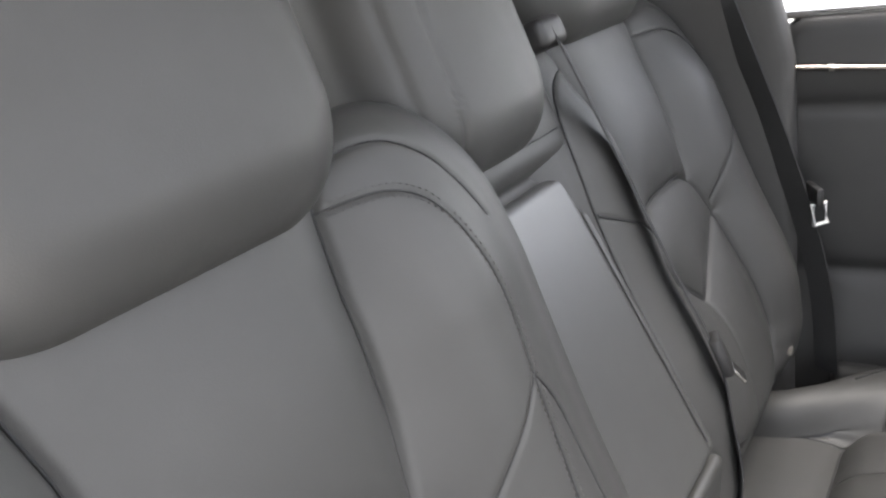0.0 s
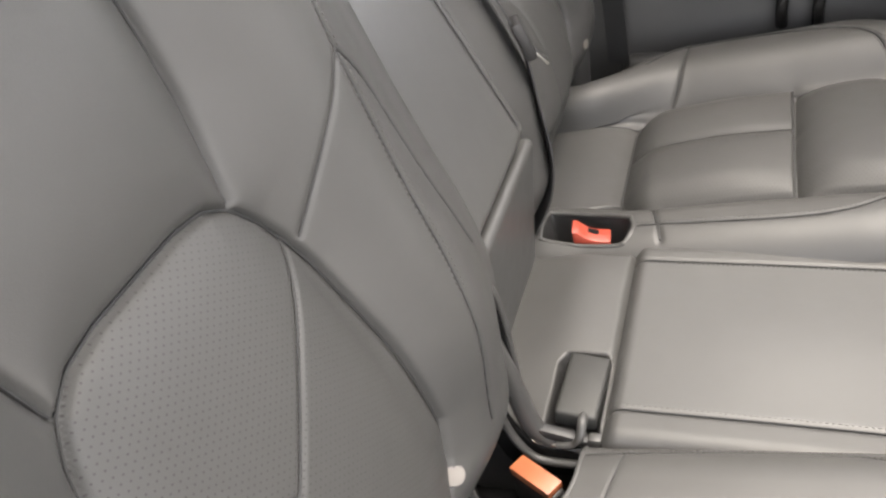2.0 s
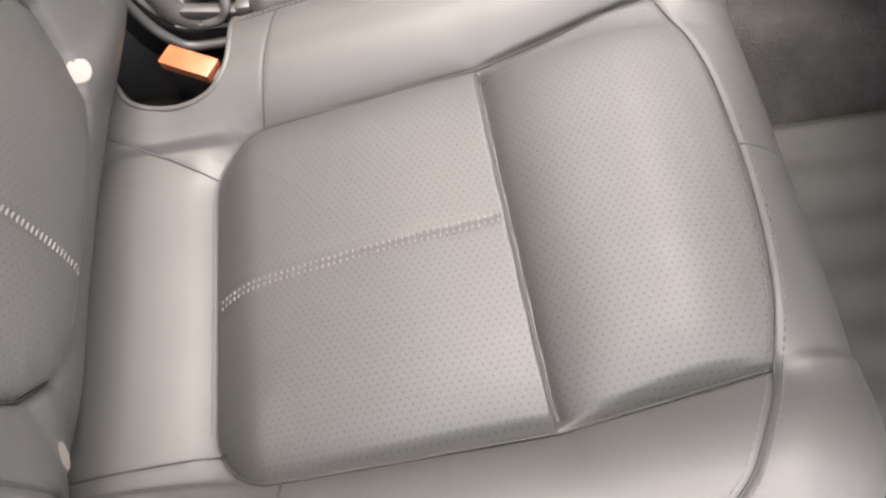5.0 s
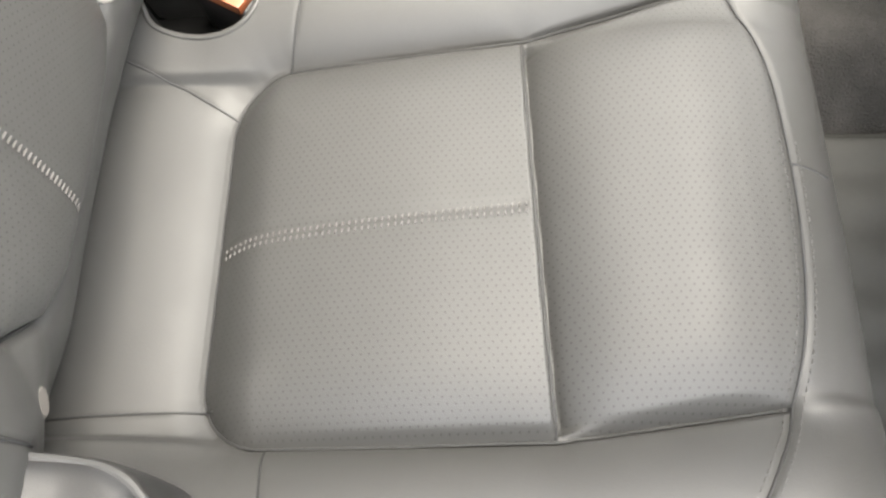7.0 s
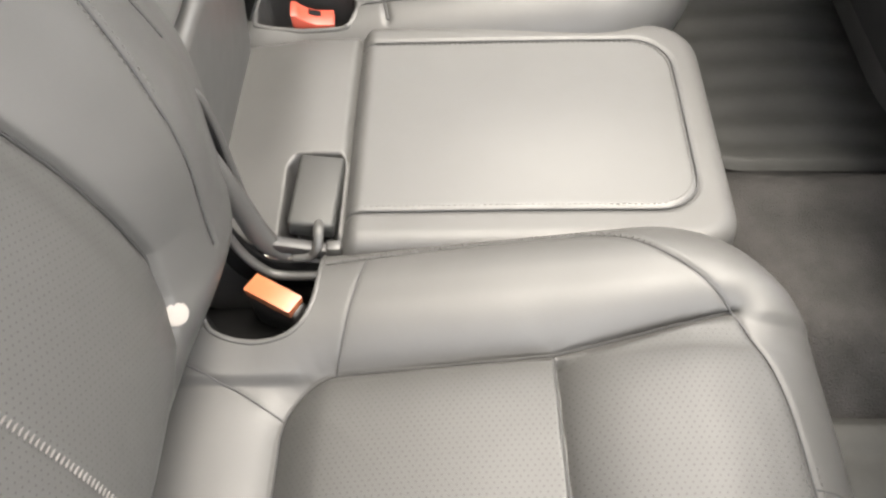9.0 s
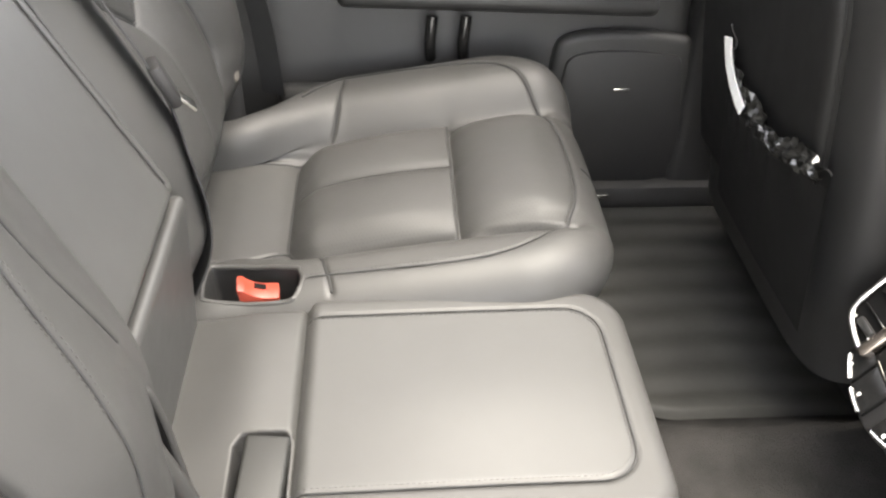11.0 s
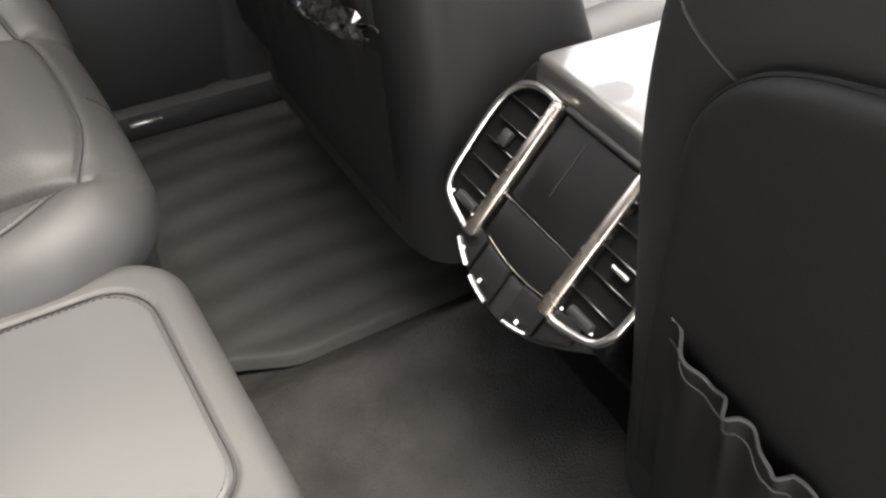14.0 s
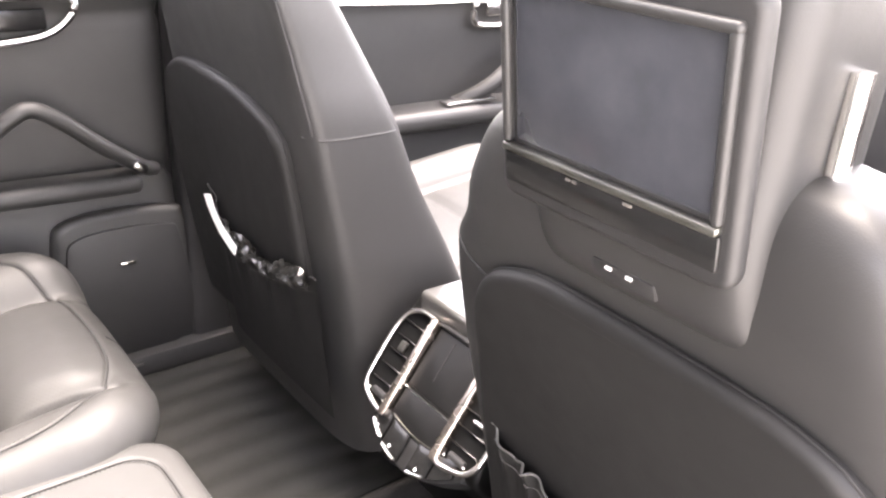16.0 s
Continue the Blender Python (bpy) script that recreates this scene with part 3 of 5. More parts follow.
SEATS = {-1: thing("rear_seat", "grey leather rear seat with perforated panels and pale stitching", "car seat", (0.25, -0.41, FLOOR), "rear seats"),
         0: thing("rear_seat", "narrower grey leather middle seat with folded-up centre armrest", "car seat", (0.25, 0, FLOOR), "rear seats"),
         1: thing("rear_seat", "grey leather rear seat beside the far closed door", "car seat", (0.25, 0.41, FLOOR), "rear seats")}


def outer_cushion(side, step):
    c = SEATS[side]

    def world(u, v, h):
        v = v - (0.125 * smooth(0.16, -0.02, u) * smooth(0.47, 0.68, v) if side > 0 else 0)
        return np.stack([u, side * v, 0.352 + 0.16 * (u - 0.30) - 0.5 * np.clip(u - 0.44, 0, 9) ** 1.5 + h], -1)

    def rise(u, v):
        b = 0.020 * smooth(0.135, 0.20, np.abs(v - 0.412)) + (0.016 * smooth(0.555, 0.63, v) if side > 0 else 0) + 0.006 * smooth(0.06, 0.0, u) + 0.014 * smooth(0.57, 0.66, v) * smooth(0.17, 0.02, u)
        return b

    CR, inner_seam, outer_seam, FRONT_PANEL, rim, u_out, v_out, v_end = panel_lines(side)

    def panels(u, v):
        along = u - (u_out - 0.305) * (v - 0.262) / (v_out - 0.262)
        step_down = smooth(0.3075, 0.3036, along)
        front = -0.017 + 0.027 * (1 - np.exp(-np.clip(along - 0.305, 0, 9) / 0.020)) * (0.45 + 0.55 * smooth(0.485, 0.40, u))
        ahead = smooth(0.305, 0.45, u)
        edge = np.minimum(v - 0.262 + 0.022 * ahead, v_out - (v_out - v_end) * ahead - v)
        crown = (0.009 if side > 0 else 0.003) * smooth(0.0, 0.05, edge)
        half = 1 - 0.5 * np.exp(-((v - 0.411) / 0.03) ** 2)
        swell = crown * (np.clip(1 - ((along - 0.192) / 0.113) ** 2, 0, 1) * half * step_down + np.clip(1 - ((u - 0.390) / 0.085) ** 2, 0, 1) * (1 - step_down))
        return swell + smooth(0.0, 0.010, edge) * (front * (1 - step_down) + (-0.007 + 0.010 * smooth(0.078, 0.125, u) + 0.005 * smooth(0.10, 0.25, u)) * step_down)

    if side > 0:
        rim = [(u, v + 0.020 * float(smooth(0.30, 0.17, v)) - 0.012 * float(smooth(0.14, 0.05, u))) for u, v in rim]
    joints = [[(0.082, 0.300), (-0.03, 0.235)], [(0.090, v_out - 0.028), (-0.03, v_out - 0.021)], [(0.125, 0.268), (0.150, 0.172)], [(0.130, v_out), (0.150, 0.655)]]
    seams = [(CR, 0.0019, 0.0062), ([CR[-1], CR[0]], 0.0013, 0.003), (inner_seam, 0.0019, 0.0062), (outer_seam, 0.0019, 0.0062), (rim, 0.0018, 0.0022 if side < 0 else 0.0036), ([(0.086, 0.413), (0.302, 0.409)], 0.010 if side > 0 else 0.004, 0.0050 if side > 0 else 0.0014)] + [(j, 0.0018 if side < 0 else 0.0030, 0.0008 if side < 0 else 0.0040) for j in joints] + [(CR, 0.010, 0.0030 if side < 0 else 0.0055)]
    if side < 0:
        well = [tuple(p) for p in curve([(-0.03, 0.146), (0.098, 0.146), (0.108, 0.162), (0.108, 0.200), (0.100, 0.222), (0.080, 0.234), (0.050, 0.236), (0.018, 0.228), (0.002, 0.208), (-0.03, 0.196)], 4, True)]
    else:
        well = [tuple(p) for p in curve([(-0.004, 0.186), (0.010, 0.176), (0.092, 0.170), (0.108, 0.174), (0.115, 0.188), (0.112, 0.206), (0.098, 0.218), (0.010, 0.234), (-0.004, 0.226)], 4, True)]
    s = Slab(-0.035 if side < 0 else -0.09, 0.506 if side < 0 else 0.490, 0.146, 0.680 if side < 0 else 0.695, 0.125, 0.050 if side < 0 else 0.042, 0.235, ("u1", "v0", "v1"), step, world, rise, seams, 0.017, [(well, 0.075)], 0.026, panels)
    s.pieces([("cushion_rear_panel", CR, PERF, "perforated leather panel"), ("cushion_front_panel", FRONT_PANEL, PERF, "perforated leather panel"),
              # the well's darker material paints in the shade of its depth
              ("buckle_well", lambda u, v, g: inside(u, v, well), HOLLOW_SHADE if side < 0 else LEATHER_DARK, "buckle well with the shade inside put into its colour"),
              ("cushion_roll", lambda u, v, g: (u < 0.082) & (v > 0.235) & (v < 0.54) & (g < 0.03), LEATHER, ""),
              ("cushion_inner_bolster", lambda u, v, g: (v < 0.30) & (g < 0.03), LEATHER, ""), ("cushion_outer_bolster", lambda u, v, g: (v > 0.52) & (g < 0.03) & (u < 0.46), LEATHER, "")],
             ("cushion_apron", None, LEATHER, ""), c)
    lip = [q for q in (well + [well[0]]) if q[0] > -0.02]
    part("well_rim", tube([Vector(s.at(*q)[0].tolist()) for q in (lip if side > 0 else [well[k] for k in range(4, 40) if well[k][0] > -0.01])], 0.0036 if side > 0 else 0.0026, 8), LEATHER, c, "rounded well rim")
    s.sew([CR, inner_seam, outer_seam, rim, [(0.471, 0.386), (0.492, 0.388)]] + joints, c, 0.0009 if side < 0 else 0.0015)
    s.sew([[(CR[-1][0] - 0.001, CR[-1][1] - 0.002), (0.3040, CR[0][1] + 0.002)]], c, 0.0010 if side < 0 else 0.0016, lift=0.5)
    if side < 0:
        s.stitches([[(0.086, 0.4155), (0.306, 0.4085)], [(0.086, 0.4210), (0.306, 0.4140)]], c, THREAD, pitch=0.0046, length=0.0036, thick=0.0013, slant=80)
    else:
        s.sew([[(0.086, 0.413), (0.302, 0.409)]], c, 0.0006)
    away = []
    for k, (u, v) in enumerate(rim):
        p, q = rim[max(0, k - 1)], rim[min(len(rim) - 1, k + 1)]
        n = math.hypot(q[0] - p[0], q[1] - p[1])
        away.append(((q[1] - p[1]) / n, -(q[0] - p[0]) / n))
    out = [(u + 0.0045 * a, v + 0.0045 * b) for (u, v), (a, b) in zip(rim, away)]
    inn = [(u - 0.0045 * a, v - 0.0045 * b) for (u, v), (a, b) in zip(rim, away)]
    s.stitches([out[45:], inn[45:]] if side < 0 else [inn], c, GREYTHREAD if side < 0 else DARKTHREAD, thick=0.0008 if side < 0 else 0.0006, name="rim_stitching", label="stitches along the rim seam")
    if side < 0:
        s.stitches([rim[2:20]], c, SIDETHREAD, pitch=0.0048, length=0.0085, thick=0.0009, slant=68, name="side_stitching", label="dark stitches along the side seam")
    return c


outer_cushion(-1, 0.0017)
outer_cushion(1, 0.0026)


def middle_cushion():
    c = SEATS[0]

    def world(u, v, h):
        return np.stack([u, v - 0.005, 0.357 + 0.015 * (u - 0.30) - 0.4 * np.clip(u - 0.42, 0, 9) ** 1.5 + h], -1)

    panel = arc_rim(-0.108, 0.130, 0.451, 0.128, 0.04)
    s = Slab(0.1245, 0.482, -0.146, 0.162, 0.045, 0.016, 0.24, ("u1", "v0", "v1"), 0.003, world,
             lambda u, v: -0.012 * np.exp(-((u - 0.1245) / 0.005) ** 2) + 0.006 * np.exp(-((u - 0.30) / 0.12) ** 2 - (v / 0.09) ** 2), [(panel, 0.0020, 0.0036)], 0.004)
    s.pieces([("cushion_panel", panel, SMOOTH, "")], ("cushion_surround", None, LEATHER, ""), c)
    inn = [(u - (0.005 if u > 0.38 else 0), v - (0.005 if v > 0.0 else -0.005)) for u, v in panel]
    s.sew([panel], c, 0.0012)
    s.stitches([inn], c, SIDETHREAD, thick=0.0006, name="panel_stitching", label="stitches round the panel")
    r = SEATS[0]
    rec = [(0.060, -0.15), (0.060, -0.048), (0.068, -0.034), (0.112, -0.032), (0.119, -0.042), (0.119, -0.15)]

    def world2(u, v, h):
        return np.stack([u, v, 0.350 + 0.10 * (u - 0.12) + h], -1)

    s2 = Slab(-0.04, 0.1240, -0.138, 0.153, 0.020, 0.016, 0.22, ("v0", "v1"), 0.0028, world2,
              lambda u, v: -0.012 * np.exp(-((u - 0.124) / 0.005) ** 2) + 0.011 * np.exp(-((u - 0.065) / 0.045) ** 2 - ((v - 0.045) / 0.10) ** 4), [], 0.0, [(rec, 0.030)])
    # recess gets the darker leather so that its shade is in the colour
    s2.pieces([("buckle_recess", lambda u, v, g: inside(u, v, rec), LEATHER_DARK, "buckle recess in darker leather that paints its shade")], ("cushion_roll", None, LEATHER, ""), r)


middle_cushion()


# ---- rear bench: backrests ----
def backrest_frame(side, px, pz, lean, yc=0.0):
    sn, cs = math.sin(radians(lean)), math.cos(radians(lean))

    def world(u, v, h):
        return np.stack([px - u * sn + h * cs, yc + side * v + 0 * u, pz + u * cs + h * sn], -1)

    return world, (lambda z: (z - pz) / cs)


SHIELD_HALF = [(0.400, 0.747), (0.440, 0.747), (0.468, 0.743), (0.489, 0.731), (0.503, 0.712), (0.513, 0.688), (0.520, 0.660), (0.530, 0.577), (0.536, 0.486), (0.526, 0.452), (0.505, 0.424), (0.470, 0.412), (0.400, 0.408)]
SHIELD = SHIELD_HALF + [(0.80 - v, z) for v, z in SHIELD_HALF[-2:0:-1]]


def head_restraint(parent, world, u0, u1, v0, v1, h0, step, seams_at, mat=None):
    """A padded head restraint on two posts, a part of its backrest."""
    def w(u, v, h):
        return world(u, v, h0 + h)

    vc, hw, um = (v0 + v1) / 2, (v1 - v0) / 2, (u0 + u1) / 2
    s = Slab(u0, u1, v0, v1, 0.085, 0.055, 0.085, ("u0", "u1", "v0", "v1"), step, w,
             lambda u, v: 0.020 * (1 - ((v - vc) / hw) ** 2) + 0.014 * smooth(um, u1, u), [([(u0 - 0.1, a), (u1 + 0.1, a)], 0.0028, 0.0042) for a in seams_at], 0.003)
    hr = s.pieces([], ("head_restraint", None, mat or LEATHER, "padded leather head restraint"), parent)[0]
    for v in (vc - 0.06, vc + 0.06):
        a, b = world(np.array(u0 - 0.012), np.array(v), np.array(h0 - 0.05)), world(np.array(u0 + 0.06), np.array(v), np.array(h0 - 0.05))
        part("post", tube([a, b], 0.007, 12), CHROME, hr, "chrome post")
    return hr


def outer_backrest(side, px, lean, step):
    b = SEATS[side]
    world, uz = backrest_frame(side, px, 0.40, lean)
    L = lambda pts: [(uz(z), v) for v, z in pts]
    M = lambda pts: [(0.80 - v, z) for v, z in pts]
    s1 = [(0.262, 0.99), (0.276, 0.938), (0.287, 0.884), (0.295, 0.80), (0.309, 0.734)]
    s3 = [tuple(p) for p in curve([(0.186, 0.768), (0.209, 0.750), (0.231, 0.731), (0.2545, 0.709), (0.279, 0.684)], 4)]
    if side > 0:
        s3 = [tuple(p) for p in curve([(0.145, 0.785), (0.170, 0.770), (0.197, 0.753), (0.240, 0.722), (0.280, 0.692)], 4)]
    arch = [tuple(p) for p in curve([(0.275, 0.940), (0.240, 0.935), (0.212, 0.925), (0.193, 0.908), (0.184, 0.880), (0.181, 0.840), (0.182, 0.800), (0.187, 0.764), (0.192, 0.700), (0.197, 0.650), (0.201, 0.600), (0.207, 0.555), (0.213, 0.500), (0.220, 0.445)], 4)]
    arch2 = [tuple(p) for p in curve([(0.262, 0.966), (0.242, 0.966), (0.200, 0.961), (0.167, 0.943), (0.147, 0.914), (0.134, 0.880)], 5)]
    if side > 0:
        arch = [tuple(p) for p in curve([(0.275, 0.940), (0.215, 0.929), (0.178, 0.908), (0.153, 0.862), (0.142, 0.79), (0.142, 0.70), (0.145, 0.58), (0.145, 0.46)], 5)]
    flank_line = [tuple(p) for p in curve([(0.186, 0.768), (0.168, 0.735), (0.161, 0.700), (0.154, 0.637), (0.136, 0.560)], 4)]
    seams = [(L(p), 0.0035, 0.007) for p in (s1, M(s1))] + [(L(p), 0.0022, 0.0024) for p in (s3, M(s3), arch, M(arch)) + ((flank_line,) if side < 0 else ())] + [(L(p), 0.0022, 0.0022) for p in (arch2, M(arch2))]
    vee, stem = [(0.290, 0.690), (0.428, 0.594), (0.522, 0.665)], [(0.428, 0.594), (0.434, 0.410)]
    if side > 0:
        vee, stem = [(0.262, 0.690), (0.366, 0.597), (0.522, 0.675)], [(0.366, 0.597), (0.372, 0.410)]
    seams += [(L(SHIELD + [SHIELD[0]]), 0.0028, 0.007), (L(vee), 0.0022, 0.0035 if side < 0 else 0.0065), (L(stem), 0.0030, 0.002)]

    def rise(u, v):
        d = np.abs(v - 0.40)
        return (0.029 * smooth(-0.02, 0.16, u) * smooth(0.10, 0.19, d) - 0.022 * smooth(0.20, 0.29, d)) * smooth(0.62, 0.45, u) + 0.008 * np.exp(-((u - uz(0.56)) / 0.10) ** 2) - 0.010 * smooth(0.45, 0.60, u) - 0.050 * smooth(0.035, -0.040, u) - 0.018 * smooth(0.07, 0.0, u) * smooth(0.47, 0.56, v)

    s = Slab(-0.038, uz(0.985), 0.082, 0.690, 0.10, 0.038, 0.10, ("u0", "u1", "v0", "v1"), step, world, rise, seams, 0.021, (), 0.034)
    upper = L([(0.27, 1.05), (0.276, 0.938), (0.287, 0.884), (0.295, 0.80), (0.311, 0.737), (0.489, 0.737), (0.505, 0.80), (0.513, 0.884), (0.524, 0.938), (0.53, 1.05)])
    s.pieces([("lumbar_panel", L(SHIELD), PERF, "perforated leather panel"), ("back_upper_panel", upper, LEATHER, ""),
              ("back_inner_bolster", lambda u, v, g: (v < 0.40) & (g < 0.04), LEATHER, ""), ("back_outer_bolster", lambda u, v, g: (v >= 0.40) & (g < 0.04), LEATHER, "")],
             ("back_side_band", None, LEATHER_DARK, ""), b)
    if side < 0:
        s.stitches([L(stem)], b, THREAD, pitch=0.0042, length=0.0066, thick=0.0009, slant=80, name="stem_stitching")
        s.stitches([[(u - 0.0045, v + 0.003) for u, v in L(arch)[1:14]], [(u + 0.0040, v - 0.003) for u, v in L(arch)[1:14]]], b, SIDETHREAD, thick=0.0006, name="back_rim_stitching", label="dark double stitches over the shoulder")
        s.stitches([[(u, v + 0.004) for u, v in L(arch)[14:44]], [(u, v - 0.004) for u, v in L(arch)[14:44]]], b, GREYTHREAD, thick=0.0007, name="back_rim_stitching", label="double stitches along the rim")
    s.sew([L(p) for p in (s1, M(s1), s3, M(s3), arch, arch2, M(arch), vee, SHIELD + [SHIELD[0]]) + ((flank_line,) if side < 0 else ())], b, 0.0010 if side < 0 else 0.0016)
    # shell behind the cushions
    part("back_shell", rbox((0.07, 0.56, 0.60), Matrix.Translation(Vector(world(np.array(0.26), np.array(0.395), np.array(-0.125)).tolist())) @ pose(0, 0, 0, 0, -lean, 0), 0.02), CARPET, b, "carpeted back")
    head_restraint(b, world, uz(0.940 if side < 0 else 0.962), uz(1.20), 0.238, 0.562, 0.035, step * 1.3, ())
    for v, z in ((0.278, 0.438), (0.551 if side < 0 else 0.566, 0.428 if side < 0 else 0.438)):
        p, n = s.at(uz(z), v)
        m = Matrix.Translation(Vector(p.tolist())) @ Vector((n + np.array((0.0, 0.0, 0.15))).tolist()).to_track_quat("Z", "Y").to_matrix().to_4x4()
        bm = bmesh.new()
        bmesh.ops.create_cone(bm, cap_ends=True, segments=28, radius1=0.0098, radius2=0.0098, depth=0.012, matrix=m @ pose(0, 0, -0.005))
        bmesh.ops.bevel(bm, geom=list(bm.edges), offset=0.0014, segments=2, affect="EDGES")
        part("anchor_button", bm, IVORY, b, "round ivory child-seat anchor cap")
    return s


outer_backrest(-1, 0.030, 17.2, 0.0023)
outer_backrest(1, -0.005, 20.5, 0.0034)


def middle_backrest():
    b = SEATS[0]
    world, uz = backrest_frame(1, 0.000, 0.40, 19.0)
    s = Slab(-0.06, uz(0.985), -0.150, 0.165, 0.05, 0.03, 0.10, ("u0", "u1", "v0", "v1"), 0.005, world, lambda u, v: 0.012 * smooth(uz(0.855), uz(0.880), u) - 0.03 * smooth(0.05, -0.06, u), [([(uz(0.857), -0.2), (uz(0.857), 0.2)], 0.006, 0.010), ([(uz(0.892), -0.2), (uz(0.892), 0.2)], 0.0018, 0.002)], 0.003)
    s.sew([[(uz(0.892), -0.14), (uz(0.892), 0.15)]], b)
    s.pieces([], ("back_pad", None, LEATHER, ""), b)

    def w2(u, v, h):
        return world(u, v, h + 0.046 - 0.041 * np.clip((u - uz(0.52)) / (uz(0.848) - uz(0.52)), 0, 1))

    a = Slab(uz(0.517), uz(0.848), -0.134, 0.130, 0.012, 0.008, 0.07, ("u0", "u1", "v0", "v1"), 0.004, w2, None, [([(uz(0.5), 0.116), (uz(0.87), 0.116)], 0.003, 0.003), ([(uz(0.5), -0.120), (uz(0.87), -0.120)], 0.003, 0.003)], 0.003)
    a.sew([[(uz(0.53), 0.117), (uz(0.84), 0.117)], [(uz(0.53), -0.121), (uz(0.84), -0.121)]], b)
    a.pieces([], ("armrest", None, SHINY, "folded-up leather centre armrest"), b)
    def w3(u, v, h):
        return world(u, v, h + 0.0520 - 0.4395 * (0.119 - u))

    lo = Slab(-0.075, 0.110, -0.128, 0.150, 0.016, 0.012, 0.06, ("u1", "v0", "v1"), 0.004, w3, None, [], 0.0)
    lo.pieces([], ("back_lower_pad", None, SMOOTH, "lower pad with a rounded upper ledge"), b)
    head_restraint(b, world, uz(0.890), uz(1.15), -0.130, 0.132, 0.035, 0.004, (-0.108, -0.074))


middle_backrest()


# ---- belts and buckles ----
def buckle(at, turn, mat, label, size=(0.034, 0.048)):
    """A seat belt buckle: housing, a press button hollowed towards its slot."""
    b = thing("seat_belt_buckle", label, "belt buckle", at, "seat belt buckles")
    m = pose(*at) @ pose(0, 0, 0, *turn)
    l, w = size
    part("housing", rbox((l * 0.92, w * 1.05, 0.070), m @ pose(0, 0, -0.037), 0.005, 3), PLASTIC, b)
    side = [(-l / 2, -0.004), (l / 2, -0.004), (l / 2, 0.0045), (l * 0.34, 0.0055), (l * 0.10, 0.0075), (-l * 0.12, 0.0120), (-l * 0.28, 0.0180), (-l * 0.38, 0.0230), (-l / 2, 0.0235)]
    if l < 0.03:
        side = [(-l / 2, -0.004), (l / 2, -0.004), (l / 2, 0.005), (l * 0.1, 0.0062), (-l / 2, 0.007)]
    part("press_button", prism(side, w * 0.92, m @ pose(0, w * 0.46, 0) @ UPRIGHT, 0.0016, 2), mat, b, "orange press button")
    if l > 0.03:
        # no hole is cut: a near-black inlay paints the slot's shade
        part("tongue_slot", rbox((l * 0.34, w * 0.34, 0.004), m @ pose(l * 0.03, w * 0.20, 0.0078, 0, 22, 0), 0.001, 1), HOLLOW_SHADE, b, "near-black inlay painting the shade in the slot")
    return b


buckle((0.062, -0.186, 0.327), (0, -6, 60), AMBER, "black seat belt buckle with amber button in its well", (0.020, 0.056))
buckle((0.061, 0.186, 0.338), (0, -4, 6), ORANGE, "black seat belt buckle with red button in its well", (0.046, 0.030))


def pad_buckle():
    b = thing("flat_buckle", "black flat belt buckle lying on the middle seat", "belt buckle", (0.09, -0.055, 0.32), "seat belt buckles")
    m = pose(0.094, -0.087, 0.350, 4, 4, -3)
    part("housing", rbox((0.043, 0.082, 0.022), m, 0.004, 3), SATIN, b, "smooth black buckle housing")
    part("strap", tube(curve([(0.100, -0.122, 0.354), (0.101, -0.136, 0.358), (0.100, -0.146, 0.348), (0.093, -0.148, 0.337), (0.076, -0.147, 0.333)], 5), 0.0048, 10, flat=0.8), GREYPLASTIC, b, "short bent stalk")
    return b


pad_buckle()
bracket = thing("anchor_bracket", "black metal belt anchor bracket beside the middle seat", "bracket", (0.08, -0.135, 0.29))
part("plate", rbox((0.066, 0.012, 0.012), pose(0.084, -0.141, 0.340, 0, 12, 0), 0.003), PLASTIC, bracket)
part("bright_edge", tube(curve([(0.050, -0.146, 0.334), (0.070, -0.146, 0.331), (0.092, -0.146, 0.333)], 5), 0.0026, 8), DARKMETAL, bracket, "worn metal edge")
part("clamp", rbox((0.014, 0.012, 0.016), pose(0.114, -0.142, 0.338), 0.003), GREYPLASTIC, bracket, "small grey clamp")

# dark plastic trim between backrest and cushion
gt = thing("hinge_cover", "grey satin plastic hinge cover between backrest and cushion", "trim", (0.03, -0.135, 0.33))
part("cover", tube(curve([(-0.022, -0.130, 0.560), (-0.004, -0.133, 0.525), (0.012, -0.136, 0.488), (0.021, -0.137, 0.456), (0.031, -0.138, 0.424), (0.039, -0.138, 0.391), (0.047, -0.139, 0.360), (0.058, -0.140, 0.338), (0.078, -0.142, 0.324), (0.112, -0.144, 0.320)], 6), [0.0050 + 0.0042 * min(1.0, k / 14) - 0.0035 * max(0.0, (k - 40) / 14) for k in range(55)], 14, flat=1.25), GREYPLASTIC, gt)
part("rim_rail", tube(curve([(0.000, -0.147, 0.450), (0.010, -0.149, 0.415), (0.021, -0.150, 0.381), (0.031, -0.151, 0.347), (0.045, -0.152, 0.323), (0.062, -0.153, 0.313), (0.103, -0.153, 0.313)], 6), 0.0048, 10), GREYPLASTIC, gt, "curved rail along the buckle well")
part("upper_rim", tube(curve([(0.007, -0.127, 0.488), (0.009, -0.126, 0.503), (0.018, -0.125, 0.517), (0.027, -0.124, 0.510), (0.033, -0.124, 0.474), (0.036, -0.125, 0.434), (0.040, -0.127, 0.390)], 6), 0.0036, 10), GREYPLASTIC, gt, "moulded rim")
